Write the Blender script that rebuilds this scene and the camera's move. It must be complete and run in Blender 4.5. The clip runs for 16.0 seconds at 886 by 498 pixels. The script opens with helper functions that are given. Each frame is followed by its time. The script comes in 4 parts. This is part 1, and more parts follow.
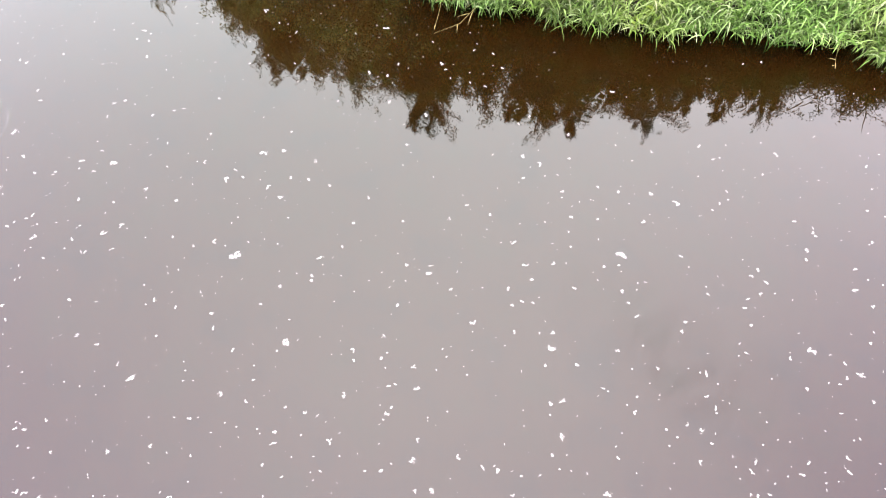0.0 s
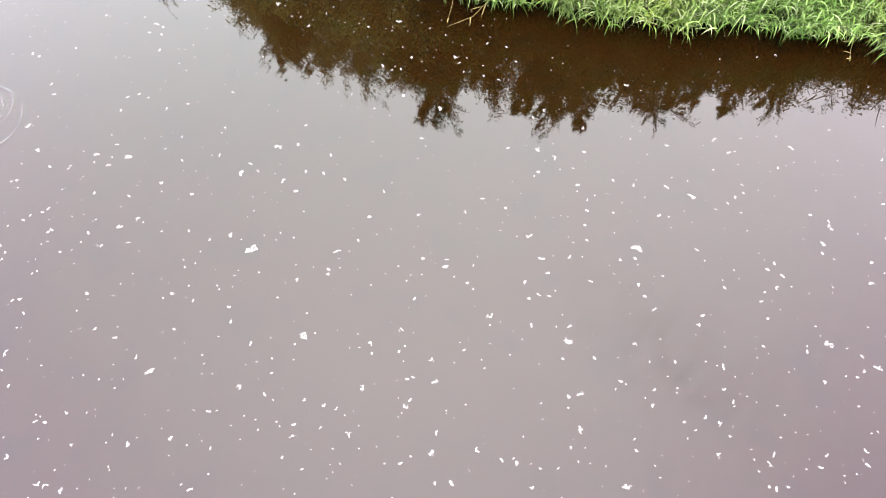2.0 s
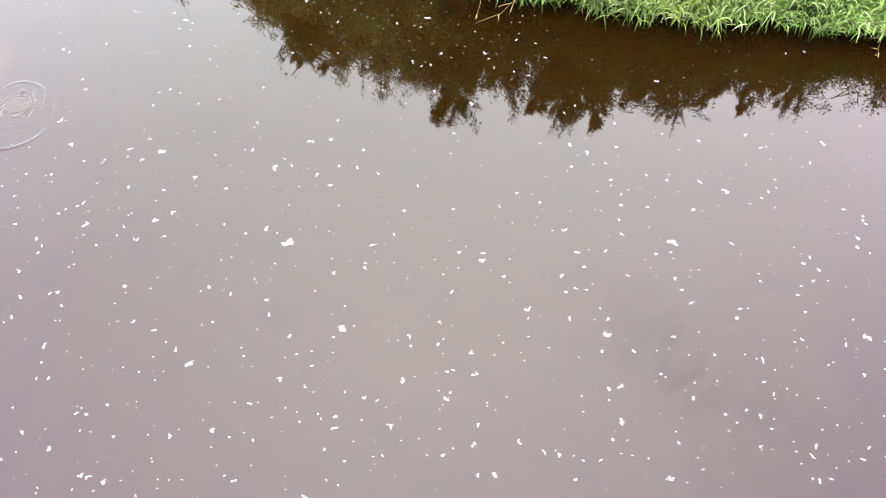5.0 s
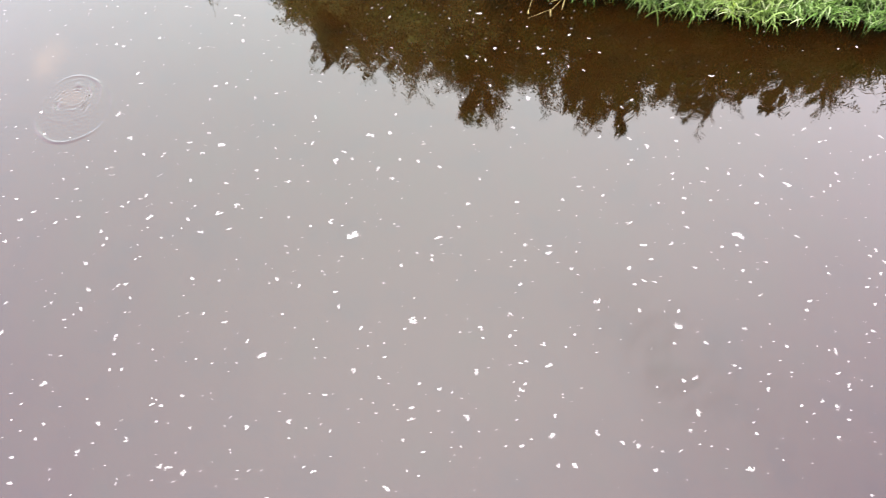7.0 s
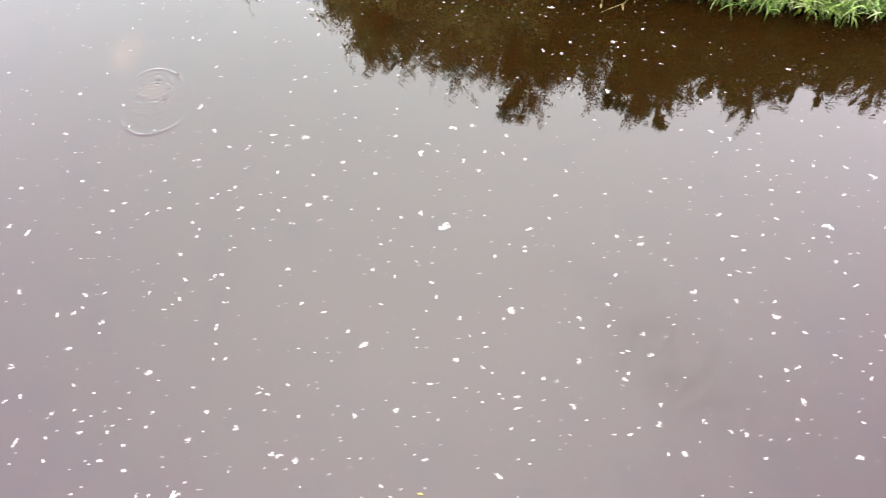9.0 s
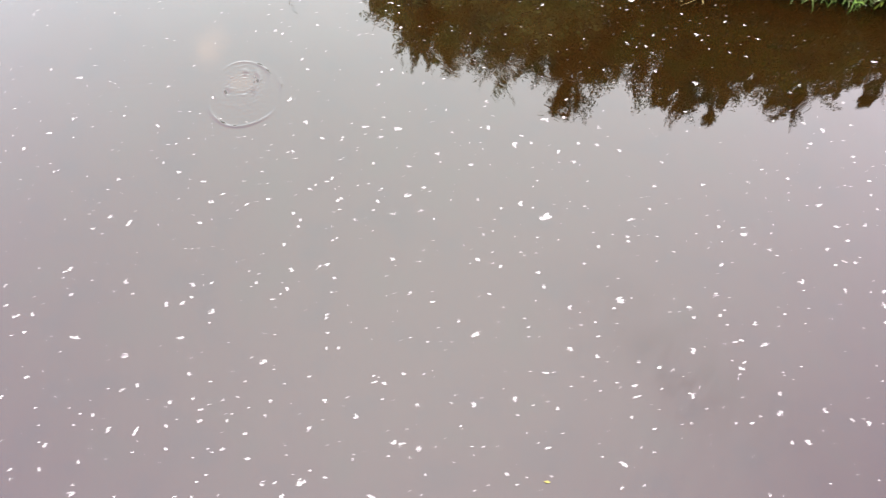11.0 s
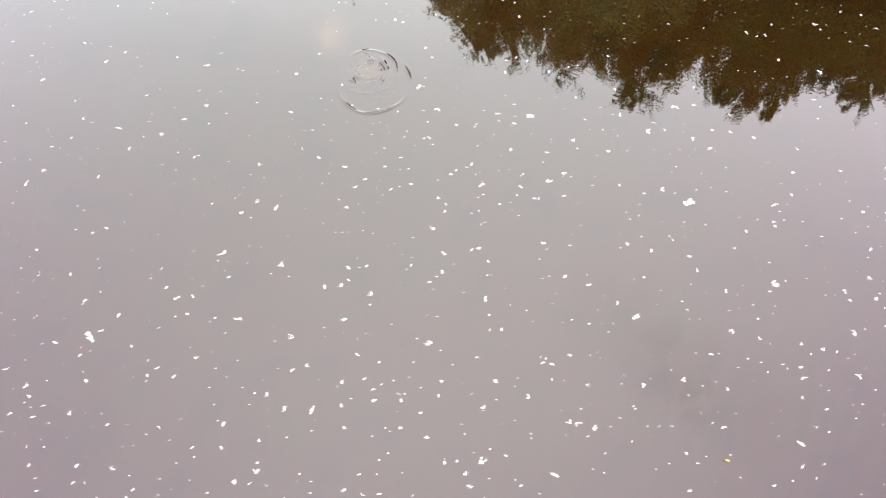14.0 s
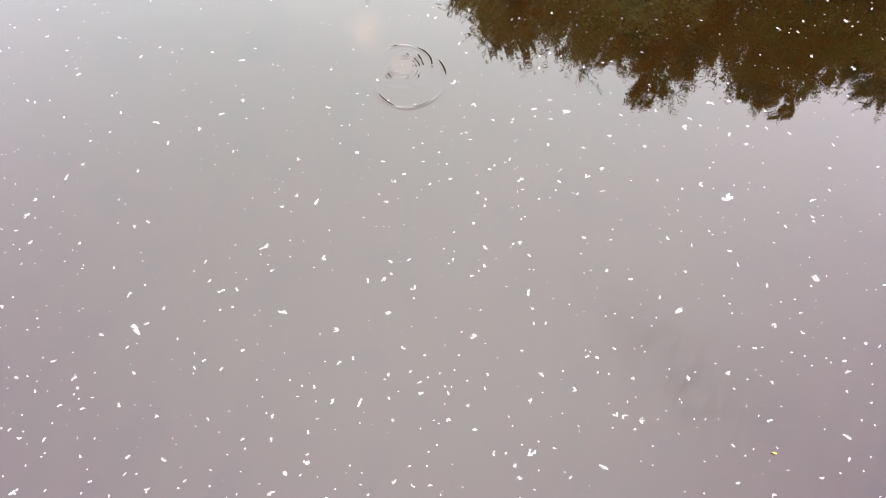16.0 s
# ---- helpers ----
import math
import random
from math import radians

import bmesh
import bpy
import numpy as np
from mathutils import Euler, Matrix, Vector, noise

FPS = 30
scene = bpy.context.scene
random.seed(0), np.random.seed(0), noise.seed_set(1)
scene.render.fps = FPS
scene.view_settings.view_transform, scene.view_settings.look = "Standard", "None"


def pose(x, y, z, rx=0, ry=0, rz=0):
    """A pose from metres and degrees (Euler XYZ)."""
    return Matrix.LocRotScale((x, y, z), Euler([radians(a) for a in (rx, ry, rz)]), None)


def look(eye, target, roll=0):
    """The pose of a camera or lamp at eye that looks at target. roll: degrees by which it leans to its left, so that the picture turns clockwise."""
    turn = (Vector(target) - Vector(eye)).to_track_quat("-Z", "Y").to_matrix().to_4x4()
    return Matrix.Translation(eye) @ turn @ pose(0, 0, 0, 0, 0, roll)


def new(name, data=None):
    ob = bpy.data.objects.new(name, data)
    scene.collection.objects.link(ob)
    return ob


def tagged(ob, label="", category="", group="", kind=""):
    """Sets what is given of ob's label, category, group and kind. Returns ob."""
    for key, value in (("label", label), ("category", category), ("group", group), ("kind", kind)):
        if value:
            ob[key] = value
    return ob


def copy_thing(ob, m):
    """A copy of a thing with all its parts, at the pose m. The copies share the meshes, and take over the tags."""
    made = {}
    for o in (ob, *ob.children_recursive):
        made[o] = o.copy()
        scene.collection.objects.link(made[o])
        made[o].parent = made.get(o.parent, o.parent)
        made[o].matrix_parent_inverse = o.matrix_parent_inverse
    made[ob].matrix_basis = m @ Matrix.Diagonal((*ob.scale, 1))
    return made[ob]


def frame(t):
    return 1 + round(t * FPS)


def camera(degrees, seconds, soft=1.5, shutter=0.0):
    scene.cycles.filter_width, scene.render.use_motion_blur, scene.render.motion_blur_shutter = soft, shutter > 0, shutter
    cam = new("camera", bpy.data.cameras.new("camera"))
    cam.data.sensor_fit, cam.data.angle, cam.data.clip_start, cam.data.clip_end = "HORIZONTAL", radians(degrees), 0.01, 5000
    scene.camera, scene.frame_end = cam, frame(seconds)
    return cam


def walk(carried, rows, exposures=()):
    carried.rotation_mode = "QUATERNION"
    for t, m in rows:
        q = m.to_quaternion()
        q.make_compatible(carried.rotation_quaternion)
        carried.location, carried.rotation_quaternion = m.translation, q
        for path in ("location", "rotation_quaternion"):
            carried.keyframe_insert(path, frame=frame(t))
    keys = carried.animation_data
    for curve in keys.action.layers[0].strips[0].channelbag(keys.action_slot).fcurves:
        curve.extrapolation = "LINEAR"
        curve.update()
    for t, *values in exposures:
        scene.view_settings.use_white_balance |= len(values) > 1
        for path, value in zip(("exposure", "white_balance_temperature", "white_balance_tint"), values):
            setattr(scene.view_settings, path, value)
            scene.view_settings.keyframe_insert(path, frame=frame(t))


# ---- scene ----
cam = camera(70.0, 16.0, soft=0.95, shutter=1.5)
# seconds, eye x y z, yaw, pitch, roll
ROWS = [
    (0.0, 0.000, 0.000, 4.000, -0.02, -59.44, -0.57),
    (0.5, -0.033, 0.022, 4.012, -0.23, -59.91, -0.42),
    (1.0, -0.058, 0.009, 4.000, -0.05, -59.85, -0.57),
    (1.5, -0.079, 0.008, 4.011, 0.15, -60.03, -0.72),
    (2.0, -0.112, -0.006, 4.001, 0.14, -59.95, -0.73),
    (2.5, -0.142, -0.011, 3.999, 0.20, -59.98, -0.74),
    (3.0, -0.180, -0.027, 3.990, 0.16, -59.84, -0.71),
    (3.5, -0.209, -0.032, 3.990, 0.26, -59.85, -0.80),
    (4.0, -0.247, -0.043, 3.986, 0.25, -59.79, -0.78),
    (6.5, -0.721, -0.111, 3.952, -0.21, -59.47, -0.34),
    (7.0, -0.869, -0.129, 3.940, -0.21, -59.39, -0.34),
    (7.5, -1.011, -0.143, 3.934, -0.21, -59.37, -0.37),
    (8.0, -1.181, -0.162, 3.925, -0.16, -59.29, -0.42),
    (8.5, -1.340, -0.185, 3.915, -0.09, -59.16, -0.45),
    (9.0, -1.532, -0.195, 3.922, -0.04, -59.30, -0.45),
    (11.5, -2.459, -0.291, 3.866, 0.22, -58.97, -0.67),
    (12.0, -2.651, -0.314, 3.861, 0.34, -58.93, -0.77),
    (12.5, -2.826, -0.328, 3.861, 0.24, -58.98, -0.66),
    (13.0, -3.014, -0.349, 3.855, 0.14, -58.95, -0.56),
    (13.5, -3.170, -0.367, 3.851, 0.18, -58.91, -0.59),
    (14.0, -3.340, -0.382, 3.852, 0.15, -58.97, -0.48),
    (14.5, -3.455, -0.392, 3.853, 0.07, -59.02, -0.40),
    (15.0, -3.543, -0.399, 3.855, 0.13, -59.09, -0.40),
    (15.5, -3.597, -0.410, 3.855, 0.12, -59.08, -0.35),
    (16.0, -3.636, -0.419, 3.855, 0.10, -59.09, -0.31),
]
walk(cam, [(t, pose(x, y, z, 90 + pitch, 0, yaw) @ pose(0, 0, 0, 0, 0, roll)) for t, x, y, z, yaw, pitch, roll in ROWS],
     exposures=[(0, 3.78), (8, 3.74), (16, 3.66)])

# ---- light: an overcast day ----
world = bpy.data.worlds.new("overcast_sky")
scene.world = world
world.use_nodes = True
wn, wl = world.node_tree.nodes, world.node_tree.links
wn.clear()
w_out = wn.new("ShaderNodeOutputWorld")
w_bg = wn.new("ShaderNodeBackground")
w_bg.inputs["Strength"].default_value = 0.1
w_sky = wn.new("ShaderNodeTexSky")
w_sky.sky_type, w_sky.sun_disc = "NISHITA", False
w_sky.sun_elevation, w_sky.sun_rotation = radians(55), radians(200)
w_tc = wn.new("ShaderNodeTexCoord")


def sky_math(op, *values):
    n = wn.new("ShaderNodeMath")
    n.operation = op
    for i, v in enumerate(values):
        if isinstance(v, (int, float)):
            n.inputs[i].default_value = v
        else:
            wl.new(v, n.inputs[i])
    return n.outputs["Value"]


def sky_vec(op, *values, scale=None):
    n = wn.new("ShaderNodeVectorMath")
    n.operation = op
    for i, v in enumerate(values):
        if isinstance(v, tuple):
            n.inputs[i].default_value = v
        else:
            wl.new(v, n.inputs[i])
    if scale is not None:
        wl.new(scale, n.inputs["Scale"])
    return n


# a cloud cover, brightest high up ahead, a little violet to the east and rosy low down
w_sep = wn.new("ShaderNodeSeparateXYZ")
wl.new(w_tc.outputs["Generated"], w_sep.inputs[0])
sky_x = sky_math("MINIMUM", sky_math("MAXIMUM", w_sep.outputs["X"], -0.6), 0.6)
sky_y = sky_math("MINIMUM", sky_math("MAXIMUM", w_sep.outputs["Y"], 0.0), 0.72)
# the dimmer sides put the lens's corner falloff into the sky colour
cover = (8.47, 7.611, 8.488)
for tint, term in (((-1.369, -1.378, -1.465), sky_x), ((-6.93, -7.568, -5.718), sky_math("MULTIPLY", sky_x, sky_x)), ((8.435, 8.675, 6.152), sky_y),
                   ((-9.697, -8.033, -6.045), sky_math("MULTIPLY", sky_y, sky_y)), ((4.738, 4.214, 4.597), sky_math("MULTIPLY", sky_x, sky_y))):
    cover = sky_vec("ADD", sky_vec("SCALE", tint, scale=term).outputs["Vector"], cover).outputs["Vector"]
# soft billows, and one thin grey shredded streak, added for its mirrored smudge on the water
w_noise = wn.new("ShaderNodeTexNoise")
w_noise.inputs["Scale"].default_value, w_noise.inputs["Detail"].default_value = 2.6, 3
wl.new(w_tc.outputs["Generated"], w_noise.inputs["Vector"])
billow = sky_math("MULTIPLY_ADD", w_noise.outputs["Fac"], 0.05, 0.985)
off_streak = sky_vec("SUBTRACT", w_tc.outputs["Generated"], (0.335, 0.330, 0.876)).outputs["Vector"]
along_streak = sky_vec("DOT_PRODUCT", off_streak, (0.73, -0.68, 0.0)).outputs["Value"]
over_streak = sky_vec("DOT_PRODUCT", off_streak, (0.68, 0.73, 0.0)).outputs["Value"]
reach_streak = sky_math("ADD", sky_math("POWER", sky_math("ABSOLUTE", sky_math("DIVIDE", along_streak, 0.15)), 2), sky_math("POWER", sky_math("ABSOLUTE", sky_math("DIVIDE", over_streak, 0.055)), 2))
w_join = wn.new("ShaderNodeCombineXYZ")
wl.new(sky_math("MULTIPLY", along_streak, 42), w_join.inputs[0])
wl.new(sky_math("MULTIPLY", over_streak, 16), w_join.inputs[1])
w_shred = wn.new("ShaderNodeTexNoise")
w_shred.inputs["Scale"].default_value, w_shred.inputs["Detail"].default_value = 1.0, 3
wl.new(w_join.outputs["Vector"], w_shred.inputs["Vector"])
shred = sky_math("MAXIMUM", sky_math("MULTIPLY_ADD", w_shred.outputs["Fac"], 0.42, -0.12), 0.0)
streak = sky_math("MULTIPLY", sky_math("EXPONENT", sky_math("MULTIPLY", reach_streak, -1.0)), shred)
w_gain = sky_vec("SCALE", cover, scale=sky_math("MULTIPLY", billow, sky_math("SUBTRACT", 1.0, streak)))
w_mix = wn.new("ShaderNodeMixRGB")
w_mix.inputs[0].default_value = 0.96
wl.new(w_sky.outputs["Color"], w_mix.inputs[1])
wl.new(w_gain.outputs["Vector"], w_mix.inputs[2])
wl.new(w_mix.outputs["Color"], w_bg.inputs["Color"])
wl.new(w_bg.outputs["Background"], w_out.inputs["Surface"])

sun = new("sun", bpy.data.lights.new("sun", "SUN"))
sun.data.energy, sun.data.angle, sun.data.color = 1.5, radians(12), (1.0, 0.97, 0.92)
sun.matrix_world = look((-5, -6, 14), (0, 0, 0))


# ---- materials ----
def material(name):
    """A new material with its node tree, its output and a Principled shader."""
    m = bpy.data.materials.new(name)
    m.use_nodes = True
    return m, m.node_tree.nodes, m.node_tree.links, m.node_tree.nodes["Principled BSDF"]


def noise_node(nodes, links, scale, detail=3.0, rough=0.55, coords=None):
    n = nodes.new("ShaderNodeTexNoise")
    n.inputs["Scale"].default_value, n.inputs["Detail"].default_value, n.inputs["Roughness"].default_value = scale, detail, rough
    if coords is not None:
        links.new(coords, n.inputs["Vector"])
    return n


def ramp_node(nodes, links, fac, stops):
    r = nodes.new("ShaderNodeValToRGB")
    while len(r.color_ramp.elements) < len(stops):
        r.color_ramp.elements.new(0.5)
    for e, (p, c) in zip(r.color_ramp.elements, stops):
        e.position, e.color = p, (*c, 1)
    links.new(fac, r.inputs["Fac"])
    return r


RING = (-3.92, 3.58)      # the middle of a ring of ripples
SILT = (-4.33, 4.17)      # stirred-up silt beside it


def water_material():
    m, nodes, links, bsdf = material("peaty_water")
    geo = nodes.new("ShaderNodeNewGeometry")
    pos = geo.outputs["Position"]
    stain = noise_node(nodes, links, 2.4, 4, 0.6, pos)
    body = ramp_node(nodes, links, stain.outputs["Fac"], [(0.32, (0.0020, 0.0011, 0.0003)), (0.5, (0.0039, 0.0016, 0.0003)), (0.66, (0.0030, 0.0018, 0.0003))])
    # pale clouds of stirred-up silt under the surface
    wob = noise_node(nodes, links, 6, 4, 0.65, pos)
    clouds = []
    for place, scale, dense in ((SILT, (4.6, 2.7, 1), 1.0), ((RING[0] - 0.05, RING[1] + 0.14), (5.0, 5.5, 1), 0.6)):
        off = nodes.new("ShaderNodeVectorMath")
        off.operation = "SUBTRACT"
        off.inputs[1].default_value = (*place, 0)
        links.new(pos, off.inputs[0])
        squash = nodes.new("ShaderNodeVectorMath")
        squash.operation = "MULTIPLY"
        squash.inputs[1].default_value = scale
        links.new(off.outputs["Vector"], squash.inputs[0])
        dist = nodes.new("ShaderNodeVectorMath")
        dist.operation = "LENGTH"
        links.new(squash.outputs["Vector"], dist.inputs[0])
        add = nodes.new("ShaderNodeMath")
        add.operation = "MULTIPLY_ADD"
        add.inputs[1].default_value = 1.2
        links.new(wob.outputs["Fac"], add.inputs[0])
        links.new(dist.outputs["Value"], add.inputs[2])
        mask = nodes.new("ShaderNodeMapRange")
        mask.interpolation_type = "SMOOTHSTEP"
        mask.inputs["From Min"].default_value, mask.inputs["From Max"].default_value = 1.6, 0.5
        mask.inputs["To Min"].default_value, mask.inputs["To Max"].default_value = 0, dense
        links.new(add.outputs["Value"], mask.inputs["Value"])
        clouds.append(mask)
    mask = nodes.new("ShaderNodeMath")
    mask.operation = "MAXIMUM"
    links.new(clouds[0].outputs["Result"], mask.inputs[0])
    links.new(clouds[1].outputs["Result"], mask.inputs[1])
    mix = nodes.new("ShaderNodeMixRGB")
    mix.inputs[2].default_value = (0.0125, 0.0068, 0.0026, 1)
    links.new(mask.outputs["Value"], mix.inputs[0])
    links.new(body.outputs["Color"], mix.inputs[1])
    links.new(mix.outputs["Color"], bsdf.inputs["Base Color"])
    bsdf.inputs["Roughness"].default_value = 0.018
    bsdf.inputs["IOR"].default_value = WATER_IOR
    # slow swell and fine ripple
    stretch = nodes.new("ShaderNodeMapping")
    stretch.inputs["Scale"].default_value = (1.0, 0.55, 1)
    stretch.inputs["Rotation"].default_value = (0, 0, 0.5)
    links.new(pos, stretch.inputs["Vector"])
    swell = noise_node(nodes, links, 2.2, 1, 0.4, stretch.outputs["Vector"])
    slant = nodes.new("ShaderNodeMapping")
    slant.inputs["Rotation"].default_value = (0, 0, 0.45)
    links.new(pos, slant.inputs["Vector"])
    comb = nodes.new("ShaderNodeMapping")
    comb.inputs["Scale"].default_value = (1.5, 0.4, 1)
    links.new(slant.outputs["Vector"], comb.inputs["Vector"])
    ripple = noise_node(nodes, links, 8.5, 0, 0.4, comb.outputs["Vector"])
    calm = noise_node(nodes, links, 0.9, 1, 0.5, pos)
    patch = nodes.new("ShaderNodeMapRange")
    patch.inputs["From Min"].default_value, patch.inputs["From Max"].default_value = 0.42, 0.68
    links.new(calm.outputs["Fac"], patch.inputs["Value"])
    fine = nodes.new("ShaderNodeMath")
    fine.operation = "MULTIPLY"
    links.new(ripple.outputs["Fac"], fine.inputs[0])
    links.new(patch.outputs["Result"], fine.inputs[1])
    b1 = nodes.new("ShaderNodeBump")
    b1.inputs["Distance"].default_value = 0.006
    links.new(swell.outputs["Fac"], b1.inputs["Height"])
    b2 = nodes.new("ShaderNodeBump")
    b2.inputs["Distance"].default_value = 0.0012
    links.new(fine.outputs["Value"], b2.inputs["Height"])
    links.new(b1.outputs["Normal"], b2.inputs["Normal"])
    links.new(b2.outputs["Normal"], bsdf.inputs["Normal"])
    return m


WATER_IOR = 1.42


def leaf_material(name, stops, through_light=0.3, rough=0.5):
    """Leaves: a colour of their own for every leaf, with light that shines through."""
    m, nodes, links, bsdf = material(name)
    geo = nodes.new("ShaderNodeNewGeometry")
    tone = ramp_node(nodes, links, geo.outputs["Random Per Island"], stops)
    big = noise_node(nodes, links, 1.7, 2, 0.5, geo.outputs["Position"])
    hue = nodes.new("ShaderNodeHueSaturation")
    span = nodes.new("ShaderNodeMapRange")
    span.inputs["From Min"].default_value, span.inputs["From Max"].default_value = 0.3, 0.7
    span.inputs["To Min"].default_value, span.inputs["To Max"].default_value = 0.75, 1.25
    links.new(big.outputs["Fac"], span.inputs["Value"])
    links.new(span.outputs["Result"], hue.inputs["Value"])
    # bluer and yellower patches
    patch = noise_node(nodes, links, 0.9, 1, 0.5, geo.outputs["Position"])
    turn = nodes.new("ShaderNodeMapRange")
    turn.inputs["From Min"].default_value, turn.inputs["From Max"].default_value = 0.35, 0.65
    turn.inputs["To Min"].default_value, turn.inputs["To Max"].default_value = 0.515, 0.488
    links.new(patch.outputs["Fac"], turn.inputs["Value"])
    links.new(turn.outputs["Result"], hue.inputs["Hue"])
    links.new(tone.outputs["Color"], hue.inputs["Color"])
    links.new(hue.outputs["Color"], bsdf.inputs["Base Color"])
    bsdf.inputs["Roughness"].default_value = rough
    bsdf.inputs["IOR"].default_value = 1.4
    bsdf.inputs["Specular IOR Level"].default_value = 0.1
    back = nodes.new("ShaderNodeBsdfTranslucent")
    links.new(hue.outputs["Color"], back.inputs["Color"])
    mix = nodes.new("ShaderNodeMixShader")
    mix.inputs[0].default_value = through_light
    links.new(bsdf.outputs["BSDF"], mix.inputs[1])
    links.new(back.outputs["BSDF"], mix.inputs[2])
    links.new(mix.outputs["Shader"], nodes["Material Output"].inputs["Surface"])
    return m


def rough_material(name, stops, scale, bump=0.01, rough=0.85):
    """Soil, bark, straw: two scales of noise and a relief."""
    m, nodes, links, bsdf = material(name)
    geo = nodes.new("ShaderNodeNewGeometry")
    a = noise_node(nodes, links, scale, 6, 0.65, geo.outputs["Position"])
    b = noise_node(nodes, links, scale * 0.15, 2, 0.5, geo.outputs["Position"])
    mid = nodes.new("ShaderNodeMath")
    mid.operation = "MULTIPLY_ADD"
    mid.inputs[1].default_value = 0.6
    links.new(a.outputs["Fac"], mid.inputs[0])
    half = nodes.new("ShaderNodeMath")
    half.operation = "MULTIPLY"
    half.inputs[1].default_value = 0.4
    links.new(b.outputs["Fac"], half.inputs[0])
    links.new(half.outputs["Value"], mid.inputs[2])
    tone = ramp_node(nodes, links, mid.outputs["Value"], stops)
    links.new(tone.outputs["Color"], bsdf.inputs["Base Color"])
    bsdf.inputs["Roughness"].default_value = rough
    bsdf.inputs["Specular IOR Level"].default_value = 0.05
    rel = nodes.new("ShaderNodeBump")
    rel.inputs["Distance"].default_value = bump
    links.new(a.outputs["Fac"], rel.inputs["Height"])
    links.new(rel.outputs["Normal"], bsdf.inputs["Normal"])
    return m


WATER = water_material()
GRASS = leaf_material("bank_grass_leaf", [(0.0, (0.011, 0.026, 0.003)), (0.4, (0.037, 0.067, 0.011)), (0.8, (0.074, 0.110, 0.032)), (0.97, (0.096, 0.125, 0.060)), (1.0, (0.13, 0.135, 0.08))], 0.15, 0.45)
TREE_LEAF = leaf_material("alder_leaf", [(0.0, (0.040, 0.060, 0.012)), (0.6, (0.075, 0.100, 0.020)), (1.0, (0.115, 0.130, 0.030))], 0.3, 0.55)
WILLOW_LEAF = leaf_material("willow_leaf", [(0.0, (0.12, 0.13, 0.04)), (0.6, (0.18, 0.19, 0.06)), (1.0, (0.23, 0.23, 0.08))], 0.6, 0.5)
SOIL = rough_material("wet_peat_soil", [(0.25, (0.003, 0.002, 0.0015)), (0.5, (0.006, 0.0045, 0.003)), (0.75, (0.012, 0.010, 0.005))], 14, 0.03)
BARK = rough_material("grey_brown_bark", [(0.3, (0.03, 0.022, 0.016)), (0.7, (0.12, 0.10, 0.08))], 30, 0.01)
STRAW = rough_material("pale_dry_straw", [(0.3, (0.06, 0.052, 0.018)), (0.7, (0.13, 0.11, 0.05))], 40, 0.002, 0.6)
YELLOW = rough_material("yellow_fallen_leaf", [(0.3, (0.080, 0.070, 0.016)), (0.7, (0.12, 0.105, 0.030))], 60, 0.001, 0.5)


def foam_material():
    m, nodes, links, bsdf = material("white_river_foam")
    geo = nodes.new("ShaderNodeNewGeometry")
    cells = nodes.new("ShaderNodeTexVoronoi")
    cells.inputs["Scale"].default_value = 160
    links.new(geo.outputs["Position"], cells.inputs["Vector"])
    tone = ramp_node(nodes, links, cells.outputs["Distance"], [(0.0, (0.265, 0.255, 0.250)), (0.7, (0.177, 0.169, 0.165))])
    links.new(tone.outputs["Color"], bsdf.inputs["Base Color"])
    bsdf.inputs["Roughness"].default_value = 0.6
    # a thin film of bubbles, thinning out towards the rim
    film = nodes.new("ShaderNodeAttribute")
    film.attribute_name = "thick"
    cover = nodes.new("ShaderNodeMapRange")
    cover.inputs["To Min"].default_value, cover.inputs["To Max"].default_value = 0.34, 0.78
    links.new(geo.outputs["Random Per Island"], cover.inputs["Value"])
    dense = nodes.new("ShaderNodeMath")
    dense.operation = "MULTIPLY"
    links.new(film.outputs["Fac"], dense.inputs[0])
    links.new(cover.outputs["Result"], dense.inputs[1])
    links.new(dense.outputs["Value"], bsdf.inputs["Alpha"])
    rel = nodes.new("ShaderNodeBump")
    rel.inputs["Distance"].default_value = 0.002
    links.new(cells.outputs["Distance"], rel.inputs["Height"])
    links.new(rel.outputs["Normal"], bsdf.inputs["Normal"])
    return m


FOAM = foam_material()


# ---- helpers for meshes ----
def mesh_of(name, verts, faces, mat, smooth=True):
    me = bpy.data.meshes.new(name)
    me.from_pydata([tuple(v) for v in verts], [], [tuple(f) for f in faces])
    me.materials.append(mat)
    if smooth:
        me.polygons.foreach_set("use_smooth", [True] * len(me.polygons))
    me.update()
    return me


def part(name, me, parent, label=""):
    ob = new(name, me)
    ob.parent = parent
    return tagged(ob, label)


